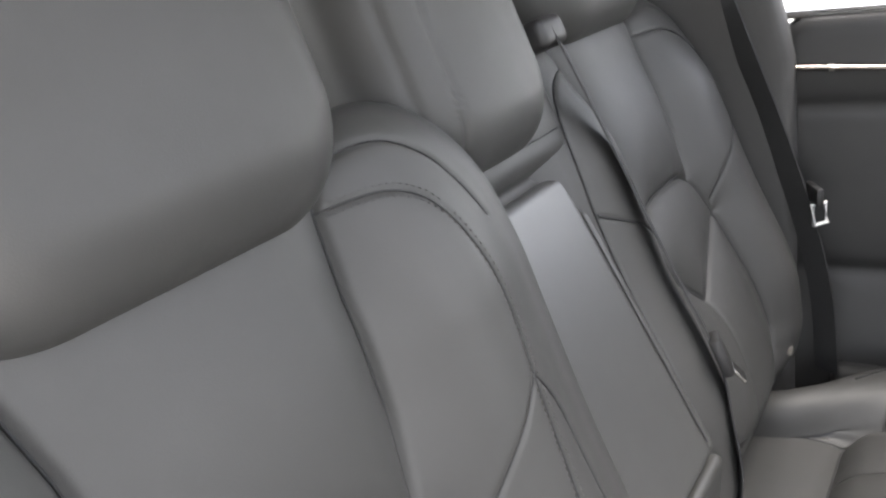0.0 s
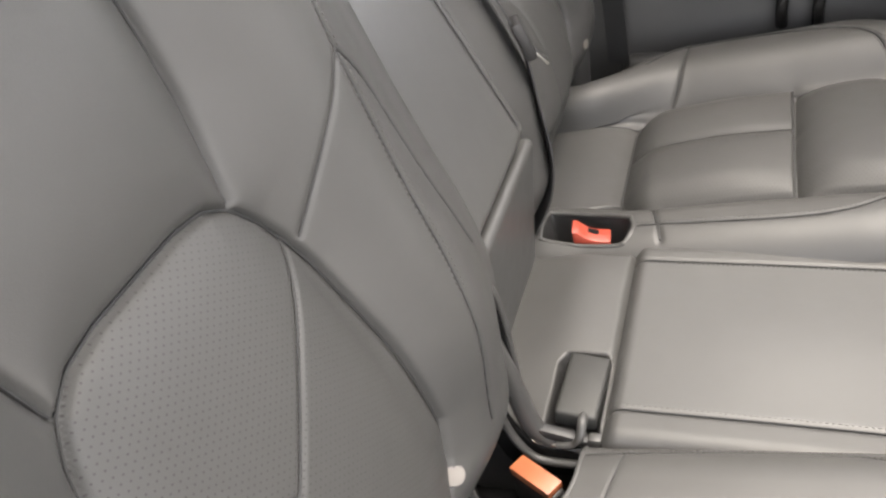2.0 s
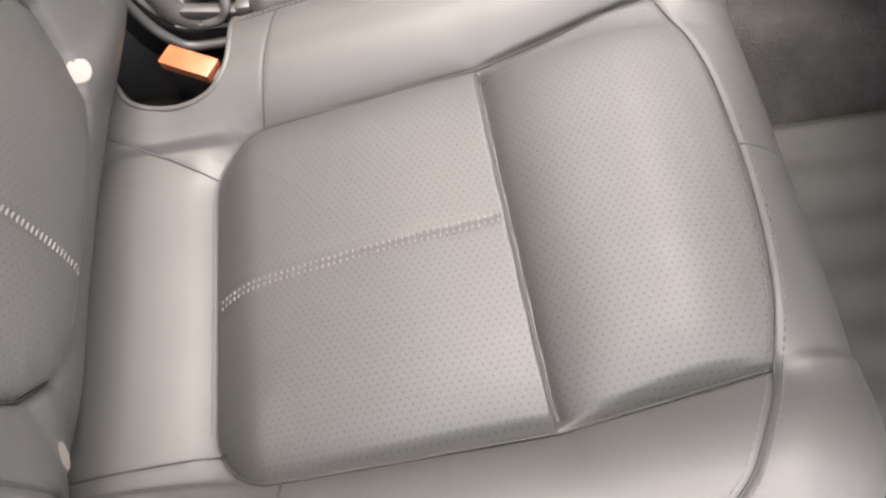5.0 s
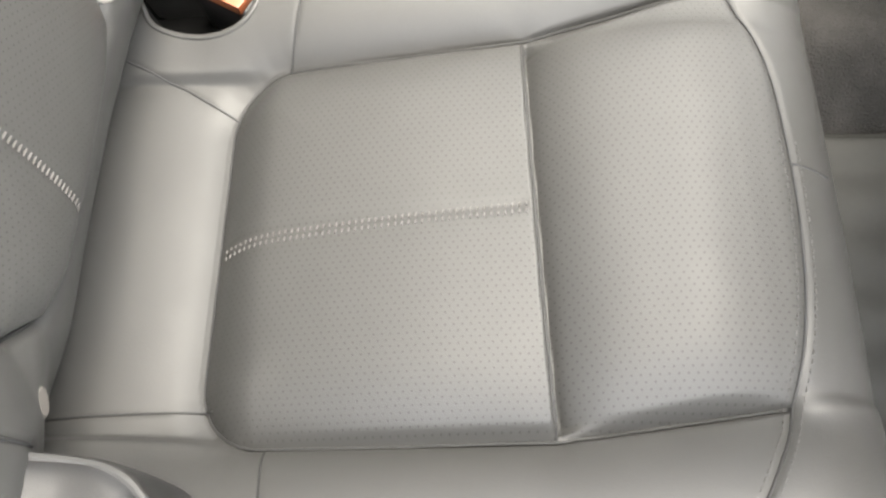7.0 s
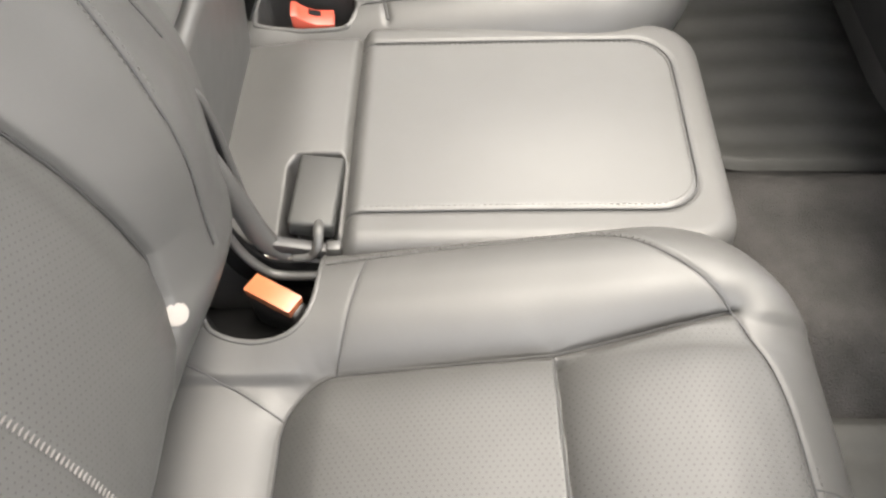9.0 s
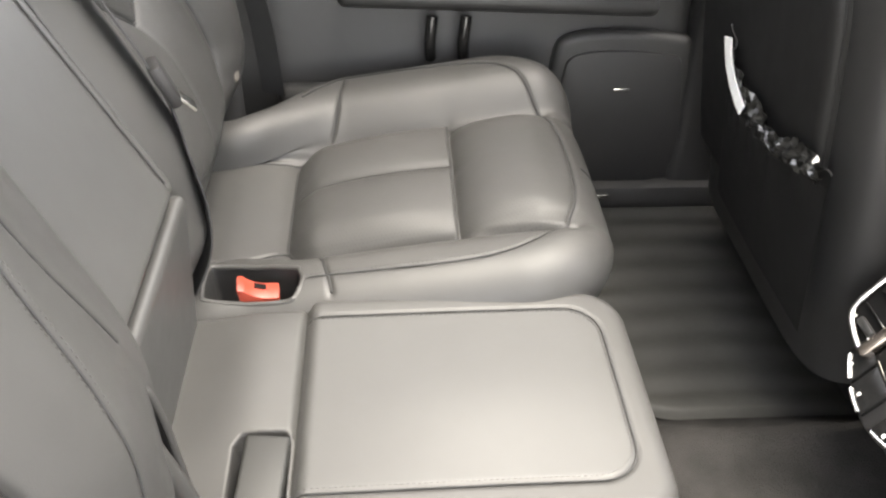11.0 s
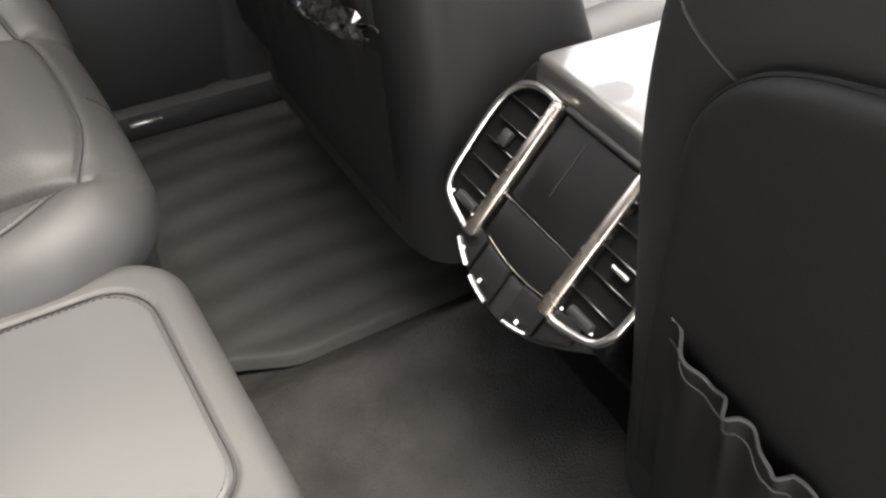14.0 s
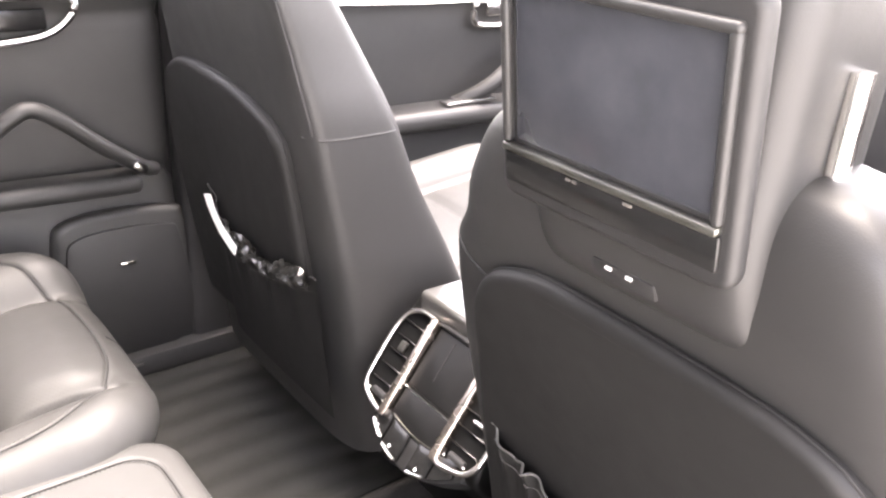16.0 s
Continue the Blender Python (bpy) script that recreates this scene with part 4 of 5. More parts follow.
# two flat near-black pieces paint the shade in the hollow and the gap
part("opening", prism([tuple(p) for p in curve([(0.008, 0.484), (0.011, 0.502), (0.019, 0.513), (0.026, 0.505), (0.032, 0.472), (0.035, 0.434), (0.038, 0.395), (0.030, 0.420), (0.020, 0.462)], 4, True)], 0.006, pose(0, -0.124, 0) @ UPRIGHT, 0.001), HOLLOW_SHADE, gt, "near-black inlay painting the shade in the cover's hollow")
part("gap_shade", prism([tuple(p) for p in curve([(-0.004, 0.470), (0.014, 0.430), (0.026, 0.385), (0.040, 0.350), (0.060, 0.330), (0.114, 0.322), (0.114, 0.292), (0.040, 0.292), (0.010, 0.340)], 4, True)], 0.004, pose(0, -0.146, 0) @ UPRIGHT, 0.001), HOLLOW_SHADE, gt, "near-black sheet painting the shade in the gap under the cover")


for sd in (-1,):
    bolster = thing("side_bolster", "dark leather side bolster between rear seat and door", "seat trim", (0.0, sd * 0.66, 0.30))

    def bw(u, v, h, sd=sd):
        return np.stack([u, sd * v, 0.452 + 0.25 * np.clip(0.06 - u, 0, 9) + h], -1)

    bs = Slab(-0.16, 0.118, 0.583 if sd < 0 else 0.62, 0.745, 0.060, 0.016, 0.16, ("u1", "v0"), 0.008, bw, None, [], 0.0)
    bs.pieces([], ("pad", None, LEATHER_DARK, ""), bolster)
    inner = 0.583 if sd < 0 else 0.62
    rimline = curve([(-0.15, sd * (inner + 0.004), 0.500), (0.0, sd * (inner + 0.004), 0.462), (0.055, sd * (inner + 0.004), 0.447), (0.088, sd * (inner + 0.012), 0.446), (0.108, sd * (inner + 0.035), 0.446), (0.115, sd * (inner + 0.065), 0.446), (0.115, sd * 0.74, 0.446)], 6)
    part("piping", tube(rimline, 0.0028, 8), LEATHER, bolster, "rounded piped rim")


def ribbon(pts, width, thick, across):
    """A flat strap along points; across gives its width's direction at each point."""
    bm = bmesh.new()
    rings = []
    n = len(pts)
    for i, p in enumerate(pts):
        p = Vector(p)
        d = (Vector(pts[min(n - 1, i + 1)]) - Vector(pts[max(0, i - 1)])).normalized()
        a = Vector(across[i] if isinstance(across[0], (tuple, list, Vector)) else across)
        a = (a - d * a.dot(d)).normalized()
        k = d.cross(a)
        rings.append([bm.verts.new(p + a * sx * width / 2 + k * sy * thick / 2) for sx, sy in ((-1, -1), (1, -1), (1, 1), (-1, 1))])
    for A, B in zip(rings[:-1], rings[1:]):
        for q in range(4):
            bm.faces.new((A[q], A[(q + 1) % 4], B[(q + 1) % 4], B[q]))
    bm.faces.new(rings[0][::-1])
    bm.faces.new(rings[-1])
    return bm


belt = thing("middle_seat_belt", "black middle seat belt hanging along the backrest", "seat belt", (-0.02, 0.20, 0.34))
line = curve([(-0.175, 0.185, 1.00), (-0.118, 0.196, 0.86), (-0.060, 0.200, 0.72), (-0.012, 0.204, 0.61), (0.002, 0.205, 0.53), (0.012, 0.203, 0.46), (0.006, 0.200, 0.40), (-0.02, 0.196, 0.34)], 6)
part("strap", ribbon(line, 0.034, 0.0022, (-0.38, 0.92, -0.10)), WEBBING, belt)
part("tongue_grip", rbox((0.014, 0.034, 0.050), pose(-0.006, 0.200, 0.612, 0, -20, 20), 0.005, 2), PLASTIC, belt, "black tongue grip")
part("tongue", rbox((0.004, 0.020, 0.034), pose(0.008, 0.206, 0.592, 0, -40, 20), 0.001), CHROME, belt, "steel tongue")
part("belt_guide", rbox((0.05, 0.06, 0.035), pose(-0.190, 0.175, 0.990, 0, -20, 0), 0.010, 3), PLASTIC, belt, "black belt outlet")

ob = thing("outer_seat_belt", "black outer seat belt hanging beside the far door", "seat belt", (-0.03, 0.70, 0.34))
line = curve([(-0.20, 0.685, 1.20), (-0.12, 0.688, 0.95), (-0.06, 0.690, 0.78), (-0.01, 0.690, 0.62), (0.02, 0.690, 0.48), (0.03, 0.690, 0.34)], 6)
part("strap", ribbon(line, 0.046, 0.0022, (0.8, -0.5, 0.2)), WEBBING, ob)
part("tongue_grip", rbox((0.012, 0.055, 0.030), pose(0.012, 0.672, 0.658, 0, 0, 30), 0.005, 2), PLASTIC, ob, "black tongue grip")
bm = tube([(0.012, 0.655, 0.644), (0.027, 0.674, 0.644), (0.030, 0.674, 0.612), (0.015, 0.655, 0.612)], 0.0040, 8, True)
part("tongue", bm, PRINT, ob, "bright steel tongue loop")


# ---- front seats ----
def front_seat(side, rows, label):
    """A front seat seen from behind: shell, hard back panel, map pocket, head restraint and cushion."""
    s = thing("front_seat", label, "car seat", (0.95, side * 0.40, FLOOR), "front seats")
    part("backrest", loft(spread_sections(rows, 5), 64, 6.5), LEATHER_DARK, s, "dark leather backrest")
    xr = lambda z: np.interp(z, [r[0] for r in rows], [r[1] for r in rows])

    top = [tuple(p) for p in curve([(0.60, 0.30), (0.630, 0.50), (0.628, 0.650), (0.600, 0.705), (0.544, 0.736), (0.47, 0.745), (0.392, 0.743), (0.330, 0.737), (0.290, 0.728), (0.252, 0.715), (0.228, 0.698), (0.213, 0.66), (0.205, 0.48), (0.205, 0.30)], 5)]
    if side < 0:
        top = [tuple(p) for p in curve([(0.60, 0.30), (0.615, 0.48), (0.612, 0.64), (0.602, 0.69), (0.578, 0.722), (0.545, 0.737), (0.510, 0.743), (0.455, 0.746), (0.382, 0.748), (0.324, 0.747), (0.290, 0.739), (0.260, 0.725), (0.238, 0.704), (0.222, 0.676), (0.214, 0.642), (0.209, 0.60), (0.197, 0.48), (0.195, 0.30)], 5)]
    return s, xr, top


def back_panel(seat, side, xr, outline, hem, thread):
    """The hard panel with its gathered map pocket."""
    n = len(outline)
    bm = bmesh.new()
    cy = sum(p[0] for p in outline) / n
    cz = sum(p[1] for p in outline) / n
    rings = []
    for a in (90, 68, 45, 22, 0, -20):
        ca, sa = 0.016 * (1 - math.cos(radians(max(a, 0)))), 0.012 * math.sin(radians(a)) if a >= 0 else -0.02
        ring = []
        for u, v in outline:
            L = math.hypot(cy - u, cz - v)
            iu, iv = u + (cy - u) / L * ca, v + (cz - v) / L * ca
            ring.append(bm.verts.new((xr(iv) - 0.004 - sa, side * iu, iv)))
        rings.append(ring)
    inner = rings[0]
    for A, B in zip(rings[:-1], rings[1:]):
        for k in range(n):
            bm.faces.new((A[k], A[(k + 1) % n], B[(k + 1) % n], B[k]))
    # filled in strips from one flank to the other
    half = n // 2
    for k in range(half - 1):
        a, b, c, d = inner[k], inner[k + 1], inner[n - 2 - k], inner[n - 1 - k]
        if len({a, b, c, d}) == 4:
            bm.faces.new((a, b, c, d))
    pn = part("back_panel", bm, PANEL, seat, "hard dark back panel")
    edge = [(xr(v) - 0.004, side * u, v) for u, v in outline]
    part("panel_piping", tube(edge, 0.0015, 8), PANEL, seat, "rounded panel edge")
    # the pocket: a bowed sheet below a gathered hem
    m, rowsn = 110, 18
    V, F = [], []
    for i in range(m + 1):
        t = i / m
        hu = np.interp(t, np.linspace(0, 1, len(hem)), [p[0] for p in hem])
        hv = np.interp(t, np.linspace(0, 1, len(hem)), [p[1] for p in hem])
        wav = 0.0024 * math.sin(t * 34) + 0.0014 * math.sin(t * 57 + 1)
        for j in range(rowsn + 1):
            q = j / rowsn
            z = hv + wav * (1 - q) ** 3 - (hv - 0.28) * q
            bow = 0.004 * math.sin(math.pi * t) * (1 - q) ** 0.7
            pucker = (0.004 * math.sin(t * 34 + 1.2) + 0.002 * math.sin(t * 57)) * (1 - q) ** 4
            V.append((xr(z) - 0.019 - 0.004 * math.sin(math.pi * t) ** 0.5 - bow + pucker, side * hu, z))
    for i in range(m):
        for j in range(rowsn):
            a = i * (rowsn + 1) + j
            F.append((a, a + 1, a + rowsn + 2, a + rowsn + 1))
    pk = mesh_part("map_pocket", V, F, PANEL, seat, "gathered map pocket")
    lip = [V[i * (rowsn + 1)] for i in range(m + 1)]
    part("hem", tube([(x - 0.0005, y, z) for x, y, z in lip], 0.0013, 8), GREYTHREAD if side < 0 else PLASTIC, pk, "gathered elastic hem")
    sv, sf = [], []
    dashes = 110
    for i in range(dashes):
        t = (i + 0.5) / dashes
        u = float(np.interp(t, np.linspace(0, 1, len(hem)), [p[0] for p in hem]))
        z = float(np.interp(t, np.linspace(0, 1, len(hem)), [p[1] for p in hem])) - 0.020
        q = 0.020 / (z + 0.020 - 0.28)
        bow = 0.004 * math.sin(math.pi * t) * (1 - q) ** 0.7
        pucker = (0.004 * math.sin(t * 34 + 1.2) + 0.002 * math.sin(t * 57)) * (1 - q) ** 4
        c = np.array((xr(z) - 0.0196 - 0.004 * math.sin(math.pi * t) ** 0.5 - bow + pucker, side * u, z))
        k = len(sv)
        for dy, dz in ((-0.0012, -0.0006), (0.0012, -0.0006), (0.0012, 0.0006), (-0.0012, 0.0006)):
            sv.append(c + np.array((0, dy, dz)))
            sv.append(c + np.array((0.002, dy, dz)))
        sf += [(k, k + 2, k + 4, k + 6), (k, k + 1, k + 3, k + 2), (k + 4, k + 5, k + 7, k + 6)]
    mesh_part("hem_stitching", sv, sf, thread, pk, "row of small stitches", smooth=False, kind="stuff")
    return pk


near_rows = [(0.20, 0.770, 1.02, -0.395, 0.255), (0.34, 0.742, 0.995, -0.394, 0.256), (0.49, 0.708, 0.945, -0.393, 0.256), (0.62, 0.672, 0.885, -0.394, 0.249), (0.72, 0.640, 0.815, -0.402, 0.231), (0.76, 0.629, 0.785, -0.407, 0.211), (0.80, 0.619, 0.755, -0.409, 0.196), (0.85, 0.616, 0.725, -0.41, 0.170), (0.875, 0.624, 0.71, -0.41, 0.140), (0.885, 0.640, 0.695, -0.41, 0.11)]
far_rows = [(0.20, 0.757, 1.06, 0.39, 0.250), (0.34, 0.738, 1.015, 0.39, 0.253), (0.49, 0.717, 0.945, 0.39, 0.250), (0.62, 0.699, 0.878, 0.395, 0.243), (0.72, 0.685, 0.838, 0.397, 0.236), (0.80, 0.672, 0.798, 0.40, 0.222), (0.88, 0.657, 0.755, 0.40, 0.205), (0.96, 0.65, 0.72, 0.40, 0.175), (0.985, 0.662, 0.70, 0.40, 0.14)]
near_seat, nx, outline = front_seat(-1, near_rows, "dark leather front seat with screen in its head restraint")
back_panel(near_seat, -1, nx, outline, [(0.222, 0.525), (0.250, 0.515), (0.272, 0.507), (0.286, 0.511), (0.311, 0.497), (0.325, 0.500), (0.38, 0.492), (0.44, 0.488), (0.50, 0.494), (0.585, 0.525)], THREAD)
far_seat, fx, outline = front_seat(1, far_rows, "dark leather front seat with a gathered map pocket")
back_panel(far_seat, 1, fx, outline, [(0.160, 0.514), (0.23, 0.497), (0.275, 0.482), (0.315, 0.476), (0.355, 0.470), (0.40, 0.466), (0.435, 0.480), (0.462, 0.520), (0.485, 0.545)], SIDETHREAD)
for seat, side, zc in ((near_seat, -1, 0.40), (far_seat, 1, 0.42)):
    def cw(u, v, h, side=side, zc=zc):
        return np.stack([u, side * v, zc + 0.10 * (u - 1.1) + h], -1)
    cs = Slab(0.86, 1.40, 0.155, 0.645, 0.08, 0.04, 0.18, ("u0", "u1", "v0", "v1"), 0.010, cw, lambda u, v: 0.03 * smooth(0.14, 0.20, np.abs(v - 0.40)),
              [([(0.86, 0.26), (1.36, 0.26)], 0.006, 0.010), ([(0.86, 0.54), (1.36, 0.54)], 0.006, 0.010), ([(1.15, 0.26), (1.15, 0.54)], 0.006, 0.010)], 0.008)
    cs.pieces([], ("cushion", None, LEATHER, "grey leather cushion"), seat)
    part("seat_base", rbox((0.50, 0.42, 0.20), pose(1.12, side * 0.40, FLOOR + 0.10), 0.02), PLASTIC, seat, "dark plastic seat base")
# seams on the far seat's flank


def flank(rows, x, z, lift=0.0):
    """A point on the inner flank of a front seat's backrest."""
    zs = [r[0] for r in rows]
    x0, x1, yc, hw = [float(np.interp(z, zs, [r[k] for r in rows])) for k in (1, 2, 3, 4)]
    q = min(0.999, abs((2 * x - x0 - x1) / (x1 - x0)))
    return (x, yc - (hw + lift) * (1 - q ** 6.5) ** (1 / 6.5), z)


part("flank_seam", tube([flank(far_rows, fx(0.70) + 0.006 + 0.19 * k / 12, 0.706 - 0.002 * math.sin(k * 0.3), 0.0004) for k in range(13)], 0.0018, 6), PLASTIC, far_seat, "sewn seam across the flank")
part("flank_seam", tube([flank(far_rows, fx(0.71 + 0.02 * k) + 0.014 - 0.0004 * k, 0.71 + 0.02 * k, 0.0004) for k in range(12)], 0.0018, 6), PLASTIC, far_seat, "sewn seam up the flank")
part("head_restraint", loft(spread_sections([(0.90, 0.665, 0.70, 0.40, 0.10), (0.93, 0.63, 0.74, 0.40, 0.14), (1.02, 0.61, 0.75, 0.40, 0.15), (1.10, 0.61, 0.73, 0.40, 0.13), (1.13, 0.64, 0.70, 0.40, 0.09)], 5), 36, 4), LEATHER_DARK, far_seat, "dark leather head restraint")



def shell_point(rows, angle, z, lift=0.0):
    """A point of a front seat's shell at a height, by the angle round its section."""
    zs = [r[0] for r in rows]
    x0, x1, yc, hw = [float(np.interp(z, zs, [r[k] for r in rows])) for k in (1, 2, 3, 4)]
    c, sn = math.cos(radians(angle)), math.sin(radians(angle))
    rx, ry = (x1 - x0) / 2 + lift, hw + lift
    return ((x0 + x1) / 2 + rx * math.copysign(abs(c) ** (2 / 6.5), c), yc + ry * math.copysign(abs(sn) ** (2 / 6.5), sn), z)


part("shoulder_seam", tube([shell_point(near_rows, 110 + 5.2 * k, 0.742 - 0.0036 * k, 0.0004) for k in range(12)], 0.0013, 6), DARKTHREAD, near_seat, "sewn seam over the shoulder")
# wrapped booklet glinting in the far pocket
wrapb = thing("wrapped_booklet", "booklet in crumpled clear wrap in the seat pocket", "booklet", (0.68, 0.45, 0.44))
V, F = [], []
rnd = np.random.RandomState(5)
n, m = 34, 7
for i in range(n + 1):
    for j in range(m + 1):
        t, q = i / n, j / m
        u = 0.165 + 0.260 * t
        z = np.interp(u, [0.160, 0.23, 0.275, 0.315, 0.355, 0.40, 0.435, 0.462], [0.518, 0.502, 0.488, 0.482, 0.477, 0.472, 0.485, 0.525]) - 0.020 + q * (0.026 + 0.012 * math.sin(t * 7) ** 2 + 0.018 * smooth(0.45, 0.9, t))
        V.append((fx(z) - 0.025 - 0.005 * math.sin(math.pi * t) + rnd.uniform(-0.005, 0.005), u, z + rnd.uniform(-0.003, 0.003)))
for i in range(n):
    for j in range(m):
        a = i * (m + 1) + j
        F.append((a, a + 1, a + m + 2, a + m + 1))
mesh_part("clear_wrap", V, F, WRAP, wrapb, "crumpled glossy wrap", smooth=False)
part("paper_edge", ribbon([(fx(z) - 0.034, u, z) for u, z in ((0.460, 0.540), (0.456, 0.523), (0.447, 0.505), (0.428, 0.488), (0.403, 0.475), (0.386, 0.470))], 0.016, 0.002, (0.1, -0.6, 0.5)), PRINT, wrapb, "white folded paper edge")
part("booklet", rbox((0.003, 0.20, 0.07), pose(0.7045, 0.35, 0.440, 0, -8, 0), 0.001), PLASTIC, wrapb)

# near head restraint with the screen
part("head_restraint", loft(spread_sections([(0.762, 0.640, 0.69, -0.412, 0.080), (0.772, 0.622, 0.71, -0.412, 0.092), (0.795, 0.607, 0.72, -0.411, 0.094), (0.83, 0.598, 0.715, -0.411, 0.095), (0.90, 0.596, 0.715, -0.411, 0.096), (0.98, 0.594, 0.715, -0.411, 0.098), (1.03, 0.606, 0.71, -0.411, 0.092), (1.05, 0.635, 0.69, -0.411, 0.070)], 6), 48, 6), LEATHER_DARK, near_seat, "dark leather head restraint housing")
for y in (-0.312, -0.511):
    post = part("post", tube([(0.655, y, 0.84), (0.655, y, 0.945)], 0.0075, 14), CHROME, near_seat, "chrome head restraint post")
    part("post_sleeve", loft([(0.842, 0.632, 0.678, y, 0.022), (0.868, 0.635, 0.675, y, 0.019), (0.872, 0.641, 0.669, y, 0.013)], 20, 3), PLASTIC, post, "black post sleeve")
FACE = Matrix(((0, 0, -1, 0.5866), (-1, 0, 0, -0.4105), (0, 1, 0, 0.905), (0, 0, 0, 1)))


def rect(w, h, r, n=5):
    pts = []
    for cx, cy, a0 in ((w / 2 - r, h / 2 - r, 0), (-w / 2 + r, h / 2 - r, 90), (-w / 2 + r, -h / 2 + r, 180), (w / 2 - r, -h / 2 + r, 270)):
        pts += [(cx + r * math.cos(radians(a0 + 90 * k / n)), cy + r * math.sin(radians(a0 + 90 * k / n))) for k in range(n + 1)]
    return pts


TILTED = FACE @ pose(0, 0, 0, 8, 0, 0)
screen = part("screen_housing", prism(rect(0.192, 0.168, 0.012), 0.016, TILTED @ pose(0, 0.005, 0), 0.006, 3), PLASTIC, near_seat, "black screen surround")
part("screen_glass", prism(rect(0.156, 0.100, 0.003), 0.003, TILTED @ pose(0, 0.016, 0.0135), 0.001), SCREEN, screen, "blank dark display")
for x, y, w, h in ((0, 0.0695, 0.175, 0.007), (-0.084, 0.016, 0.007, 0.106), (0.084, 0.016, 0.007, 0.106)):
    part("bezel_edge", rbox((w, h, 0.008), TILTED @ pose(x, y, 0.018), 0.003, 3), LEATHER_DARK, screen, "padded bezel edge")
part("control_bar", rbox((0.174, 0.023, 0.006), TILTED @ pose(0, -0.0542, 0.0165), 0.002), GLOSS, screen, "gloss black key strip")
part("silver_lip", rbox((0.174, 0.006, 0.008), TILTED @ pose(0, -0.0395, 0.019), 0.0025), DARKMETAL, screen, "bright lip under the display")
for x in (-0.0262, -0.0206, 0.0232):
    part("button_mark", rbox((0.0040 if x < 0 else 0.007, 0.0020, 0.002), TILTED @ pose(x, -0.0460, 0.0195), 0.0006), IVORY, screen, "small pale key mark")
jk = part("socket_plate", rbox((0.010, 0.056, 0.016), pose(0.6115, -0.412, 0.791, 0, -20, 0), 0.004), PLASTIC, near_seat, "small socket plate")
for y in (-0.401, -0.419):
    part("socket_mark", rbox((0.003, 0.006, 0.0026), pose(0.6055, y, 0.7935, 0, -20, 0), 0.001), PRINT, jk, "small white mark")


# ---- centre console with rear vents ----
console = thing("centre_console", "black centre console with chrome-framed rear air vents", "console", (0.95, 0.0, FLOOR))
bm = bmesh.new()
prof = [(0.825, 0.478), (0.745, 0.368), (0.737, 0.352), (0.748, 0.334), (0.775, 0.300), (0.825, 0.225), (0.840, 0.09), (1.75, 0.09), (1.75, 0.45), (0.90, 0.470)]
ring = []
for y in (-0.134, 0.112):
    ring.append([bm.verts.new((x + 0.008, y, z)) for x, z in prof])
A, B = ring
n = len(prof)
bm.faces.new(A[::-1])
bm.faces.new(B)
for k in range(n):
    bm.faces.new((A[k], A[(k + 1) % n], B[(k + 1) % n], B[k]))
bmesh.ops.recalc_face_normals(bm, faces=bm.faces)
bmesh.ops.bevel(bm, geom=list(bm.edges), offset=0.008, segments=3, affect="EDGES", profile=0.5)
part("console_body", bm, FASCIA, console, "black console body")
part("armrest_lid", rbox((0.42, 0.198, 0.030), pose(1.032, -0.006, 0.481, 0, 0.5, 0), 0.007, 3), LID, console, "polished leather armrest lid")
E1, EN = Vector((0.59, 0, 0.807)), Vector((-0.807, 0, 0.59))
FACEC = Matrix(((0, 0.59, -0.807, 0.745), (-1, 0, 0, -0.012), (0, 0.807, 0.59, 0.352), (0, 0, 0, 1)))


def on_face(x, w, lift=0.0):
    """A point on the console's rear face: x to the right as seen, w up the slope."""
    return FACEC @ Vector((x, w, lift))


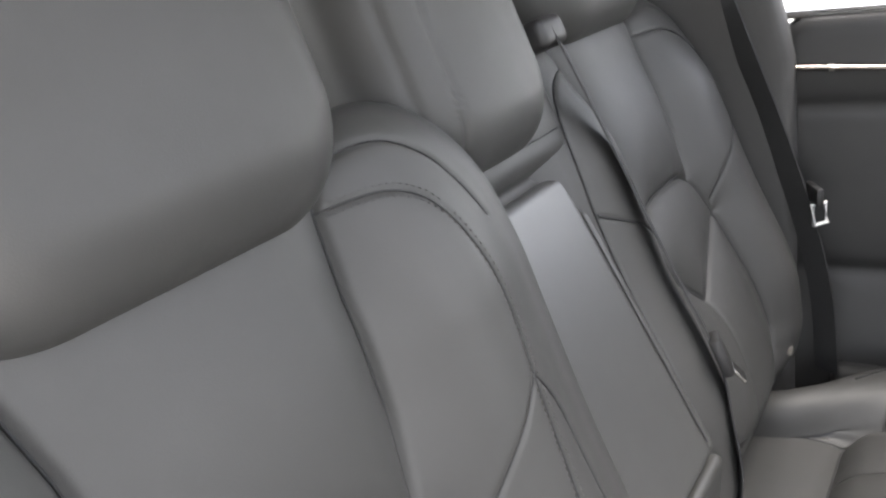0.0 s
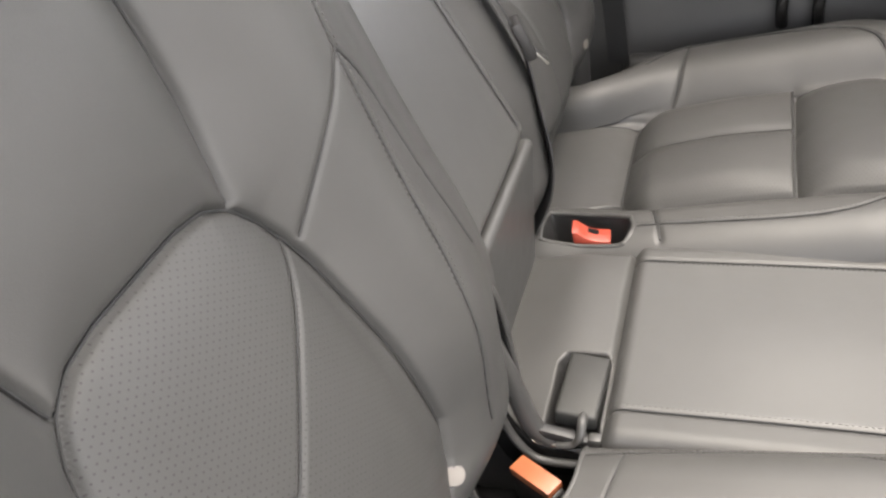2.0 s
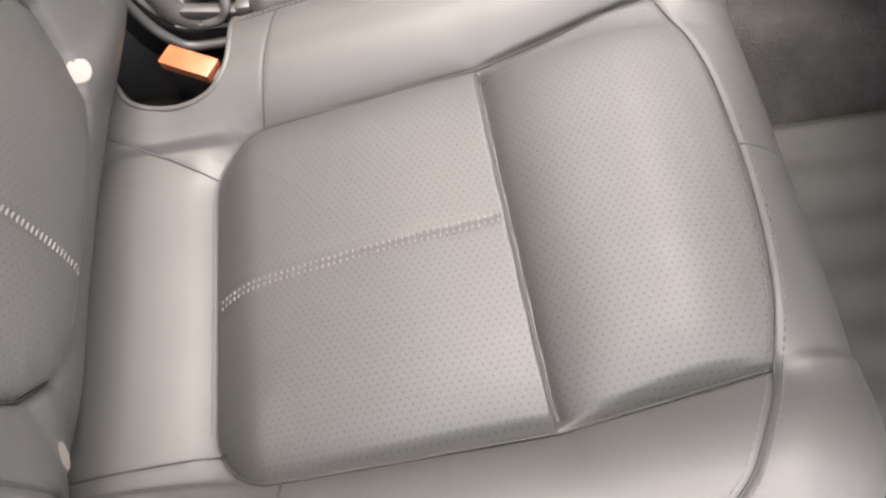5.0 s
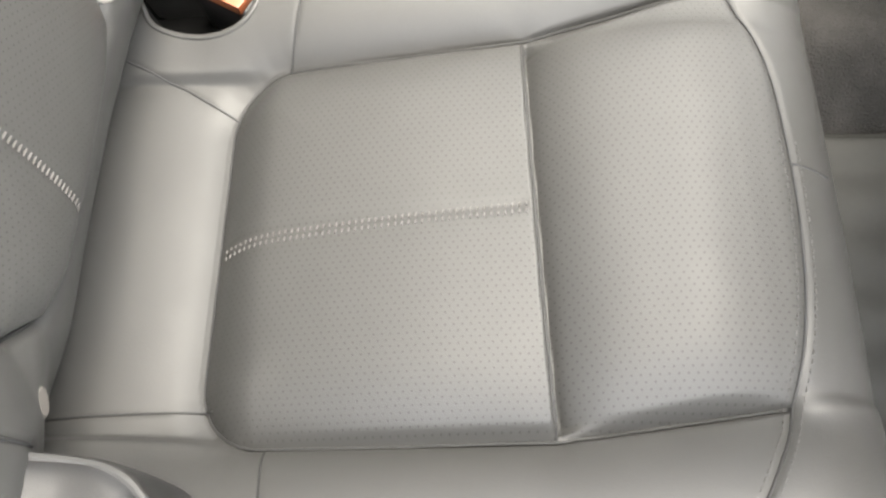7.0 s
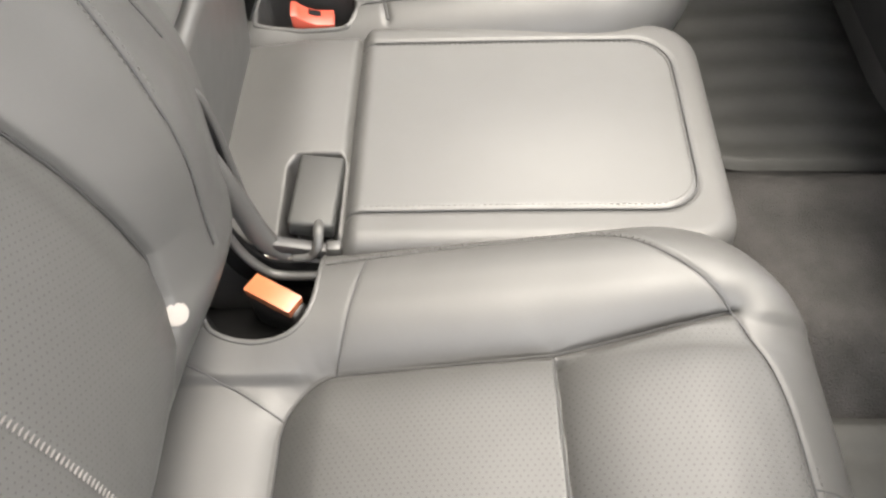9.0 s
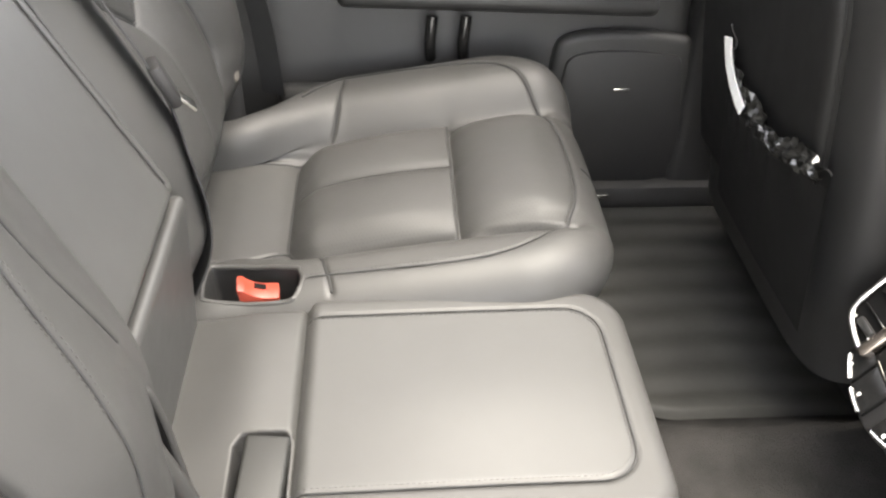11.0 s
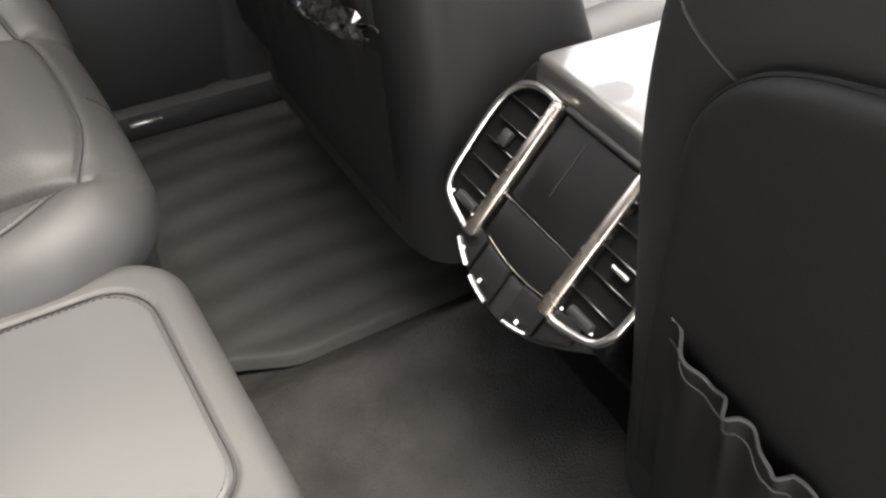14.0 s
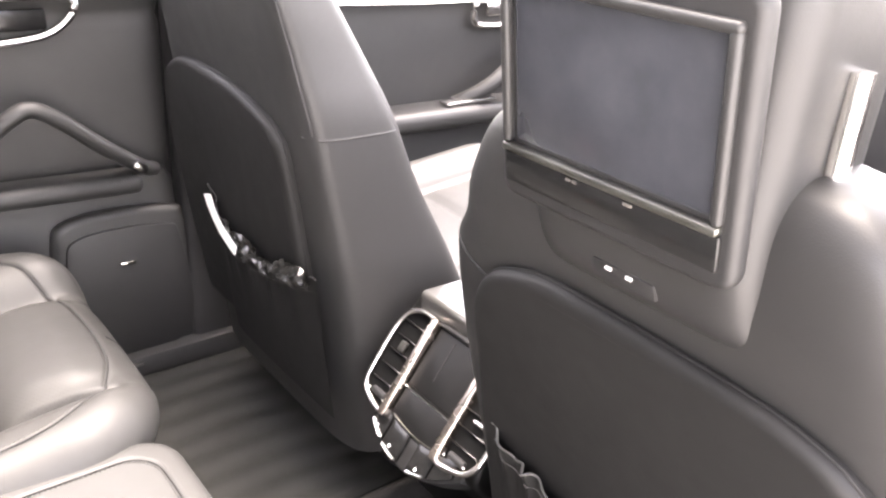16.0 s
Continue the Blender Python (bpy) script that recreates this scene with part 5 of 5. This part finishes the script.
def vent(sgn):
    """One rear air vent: frame, bar, slats, knob and wheel; sgn -1 or 1 picks the side."""
    a, b = 0.057 * sgn, 0.122 * sgn
    ringp = curve([(a, 0.000), (a + 0.012 * sgn, -0.004), (b - 0.016 * sgn, 0.006), (b - 0.003 * sgn, 0.022), (b, 0.050), (b, 0.100), (b - 0.010 * sgn, 0.128), (b - 0.034 * sgn, 0.140), (a, 0.139)], 5)
    fr = part("vent_frame", tube([on_face(x, w, 0.010) for x, w in ringp], 0.0042, 10), CHROME, console, "chrome vent frame")
    well = [(x * 0.995, w) for x, w in ringp]
    # flat plate behind the slats, the vent's inner shade painted near-black
    part("vent_well", prism(well[:-1] if sgn > 0 else well[:-1][::-1], 0.004, FACEC @ pose(0, 0, 0.001), 0), HOLLOW_SHADE, fr, "flat near-black plate painting the shade inside the vent")
    part("vent_bar", rbox((0.0135, 0.146, 0.016), FACEC @ pose(a, 0.068, 0.012), 0.004, 3), BRONZE, console, "satin metal bar")
    for k in range(5):
        w = 0.030 + 0.022 * k
        part("slat", rbox((0.050, 0.0018, 0.007), FACEC @ pose(0.088 * sgn, w, 0.0055, 8, 0, 0), 0.0006, 1), GLOSS, fr)
    knob_size, knob_at, knob_mat = ((0.013, 0.016, 0.007), (-0.090, 0.084), SATIN) if sgn < 0 else ((0.022, 0.0055, 0.007), (0.090, 0.066), CHROME)
    part("slat_knob", rbox(knob_size, FACEC @ pose(*knob_at, 0.0095, 0, 0, 0), 0.0026, 2), knob_mat, fr, "small slider knob")
    part("thumb_wheel", rbox((0.030, 0.010, 0.008), FACEC @ pose(0.086 * sgn, 0.014, 0.008), 0.003, 2), PLASTIC, fr, "ribbed thumb wheel")
    for x in (0.068, 0.104):
        bm = bmesh.new()
        bmesh.ops.create_cone(bm, cap_ends=True, segments=12, radius1=0.0014, radius2=0.0014, depth=0.001, matrix=FACEC @ pose(x * sgn, 0.010 if x < 0.1 else 0.013, 0.0125))
        part("wheel_mark", bm, PRINT, fr, "tiny white mark")


vent(-1)
vent(1)
part("flap", prism(rect(0.098, 0.088, 0.004), 0.006, FACEC @ pose(0, 0.092, 0.002), 0.002), FASCIA, console, "glossy black compartment flap")
part("flap_top", rbox((0.104, 0.007, 0.012), FACEC @ pose(0, 0.141, 0.006), 0.003), PLASTIC, console, "satin upper rail")
part("flap_crease", rbox((0.0012, 0.055, 0.001), FACEC @ pose(-0.012, 0.100, 0.0085), 0), PLASTIC, console)
part("lower_panel", prism(rect(0.098, 0.044, 0.004), 0.006, FACEC @ pose(0, 0.022, 0.002), 0.002), FASCIA, console, "satin black lower panel")
part("panel_line", rbox((0.100, 0.0014, 0.001), FACEC @ pose(0, 0.046, 0.0085), 0), CHROME, console, "thin bright line")


def crescent(x0, x1, top, low, n=8):
    """An outline on the console's face between two arcs."""
    xs = [x0 + (x1 - x0) * k / n for k in range(n + 1)]
    return [(x, low + 0.030 * ((x - 0.008) / 0.083) ** 2) for x in xs] + [(x, top + 0.006 * ((x - 0.008) / 0.05) ** 2) for x in xs[::-1]]


part("lower_lip", prism(crescent(-0.088, 0.104, -0.004, -0.046, 20), 0.045, FACEC @ pose(0, 0, -0.041), 0.004, 2), PLASTIC, console, "curved black lower lip")
for x0, x1, sx in ((-0.073, -0.038, -0.056), (-0.036, 0.003, -0.019), (0.022, 0.058, 0.039), (0.060, 0.094, None)):
    bt = part("seat_heater_button", prism(crescent(x0 + 0.0006, x1 - 0.0006, -0.002, -0.041), 0.007, FACEC @ pose(0, 0, 0.003), 0.0015, 2), GLOSS, console, "gloss black rocker button")
    if sx is not None:
        arc = [(x, w) for x, w in crescent(x0 + 0.005, x1 - 0.004, 0, -0.041)[:9]]
        part("chrome_tip", tube([on_face(x, w, 0.010) for x, w in arc], 0.0026, 8), CHROME, bt, "chrome button tip")
        part("button_mark", rbox((0.0036, 0.0044, 0.001), FACEC @ pose(sx, -0.020 if sx < -0.04 else -0.030, 0.0103), 0.0004), PRINT, bt, "small white pictogram bar")
part("panel_line", tube([on_face(-0.040 + 0.1 * k / 12, 0.0005 + 0.006 * ((-0.048 + 0.1 * k / 12) / 0.05) ** 2, 0.009) for k in range(13)], 0.0006, 6), DARKMETAL, console, "thin bright curved line")


# ---- floor mats ----
def mat(side, label):
    o = thing("floor_mat", label, "floor mat", (0.70, side * 0.43, FLOOR), "floor mats")
    xs, ys = np.linspace(0.50, 0.93, 60), np.linspace(0.0, 1.0, 110)
    X, T = np.meshgrid(xs, ys, indexing="ij")
    y0 = 0.185 + 0.03 * smooth(0.62, 0.52, X)
    Y = y0 + (0.700 - y0) * T
    e = np.minimum(np.minimum(X - 0.50, 0.93 - X), np.minimum(Y - y0, 0.70 - Y))
    Z = FLOOR + 0.004 + 0.010 * smooth(0, 0.012, e) + 0.0018 * np.sin(Y * 2 * math.pi / 0.062 + 3 * (X - 0.7) ** 2 * 20) * smooth(0.02, 0.05, e) + 0.012 * smooth(0.04, 0.0, np.abs(e - 0.012)) * 0.3
    Z = np.maximum(Z, floor_height(X, Y) + 0.003)
    n, m = X.shape
    V = np.stack([X, side * Y, Z], 2).reshape(-1, 3)
    F = [(i * m + j, (i + 1) * m + j, (i + 1) * m + j + 1, i * m + j + 1)[:: side] for i in range(n - 1) for j in range(m - 1)]
    mesh_part("tray", V, F, RUBBER, o, "ribbed black rubber")
    return o


mat(1, "black ribbed rubber floor mat in the far footwell")
mat(-1, "black ribbed rubber floor mat in the near footwell")
wall_box("trim_sill_far", -0.10, 0.90, 0.70, 0.785, FLOOR - 0.02, FLOOR + 0.055, PLASTIC, "black plastic sill below the far door", 0.02)
part("sill_clip", rbox((0.050, 0.010, 0.006), pose(0.590, 0.672, FLOOR + 0.058, 0, 0, -1), 0.002), CHROME, bpy.data.objects["trim_sill_far"], "small bright sill clip")
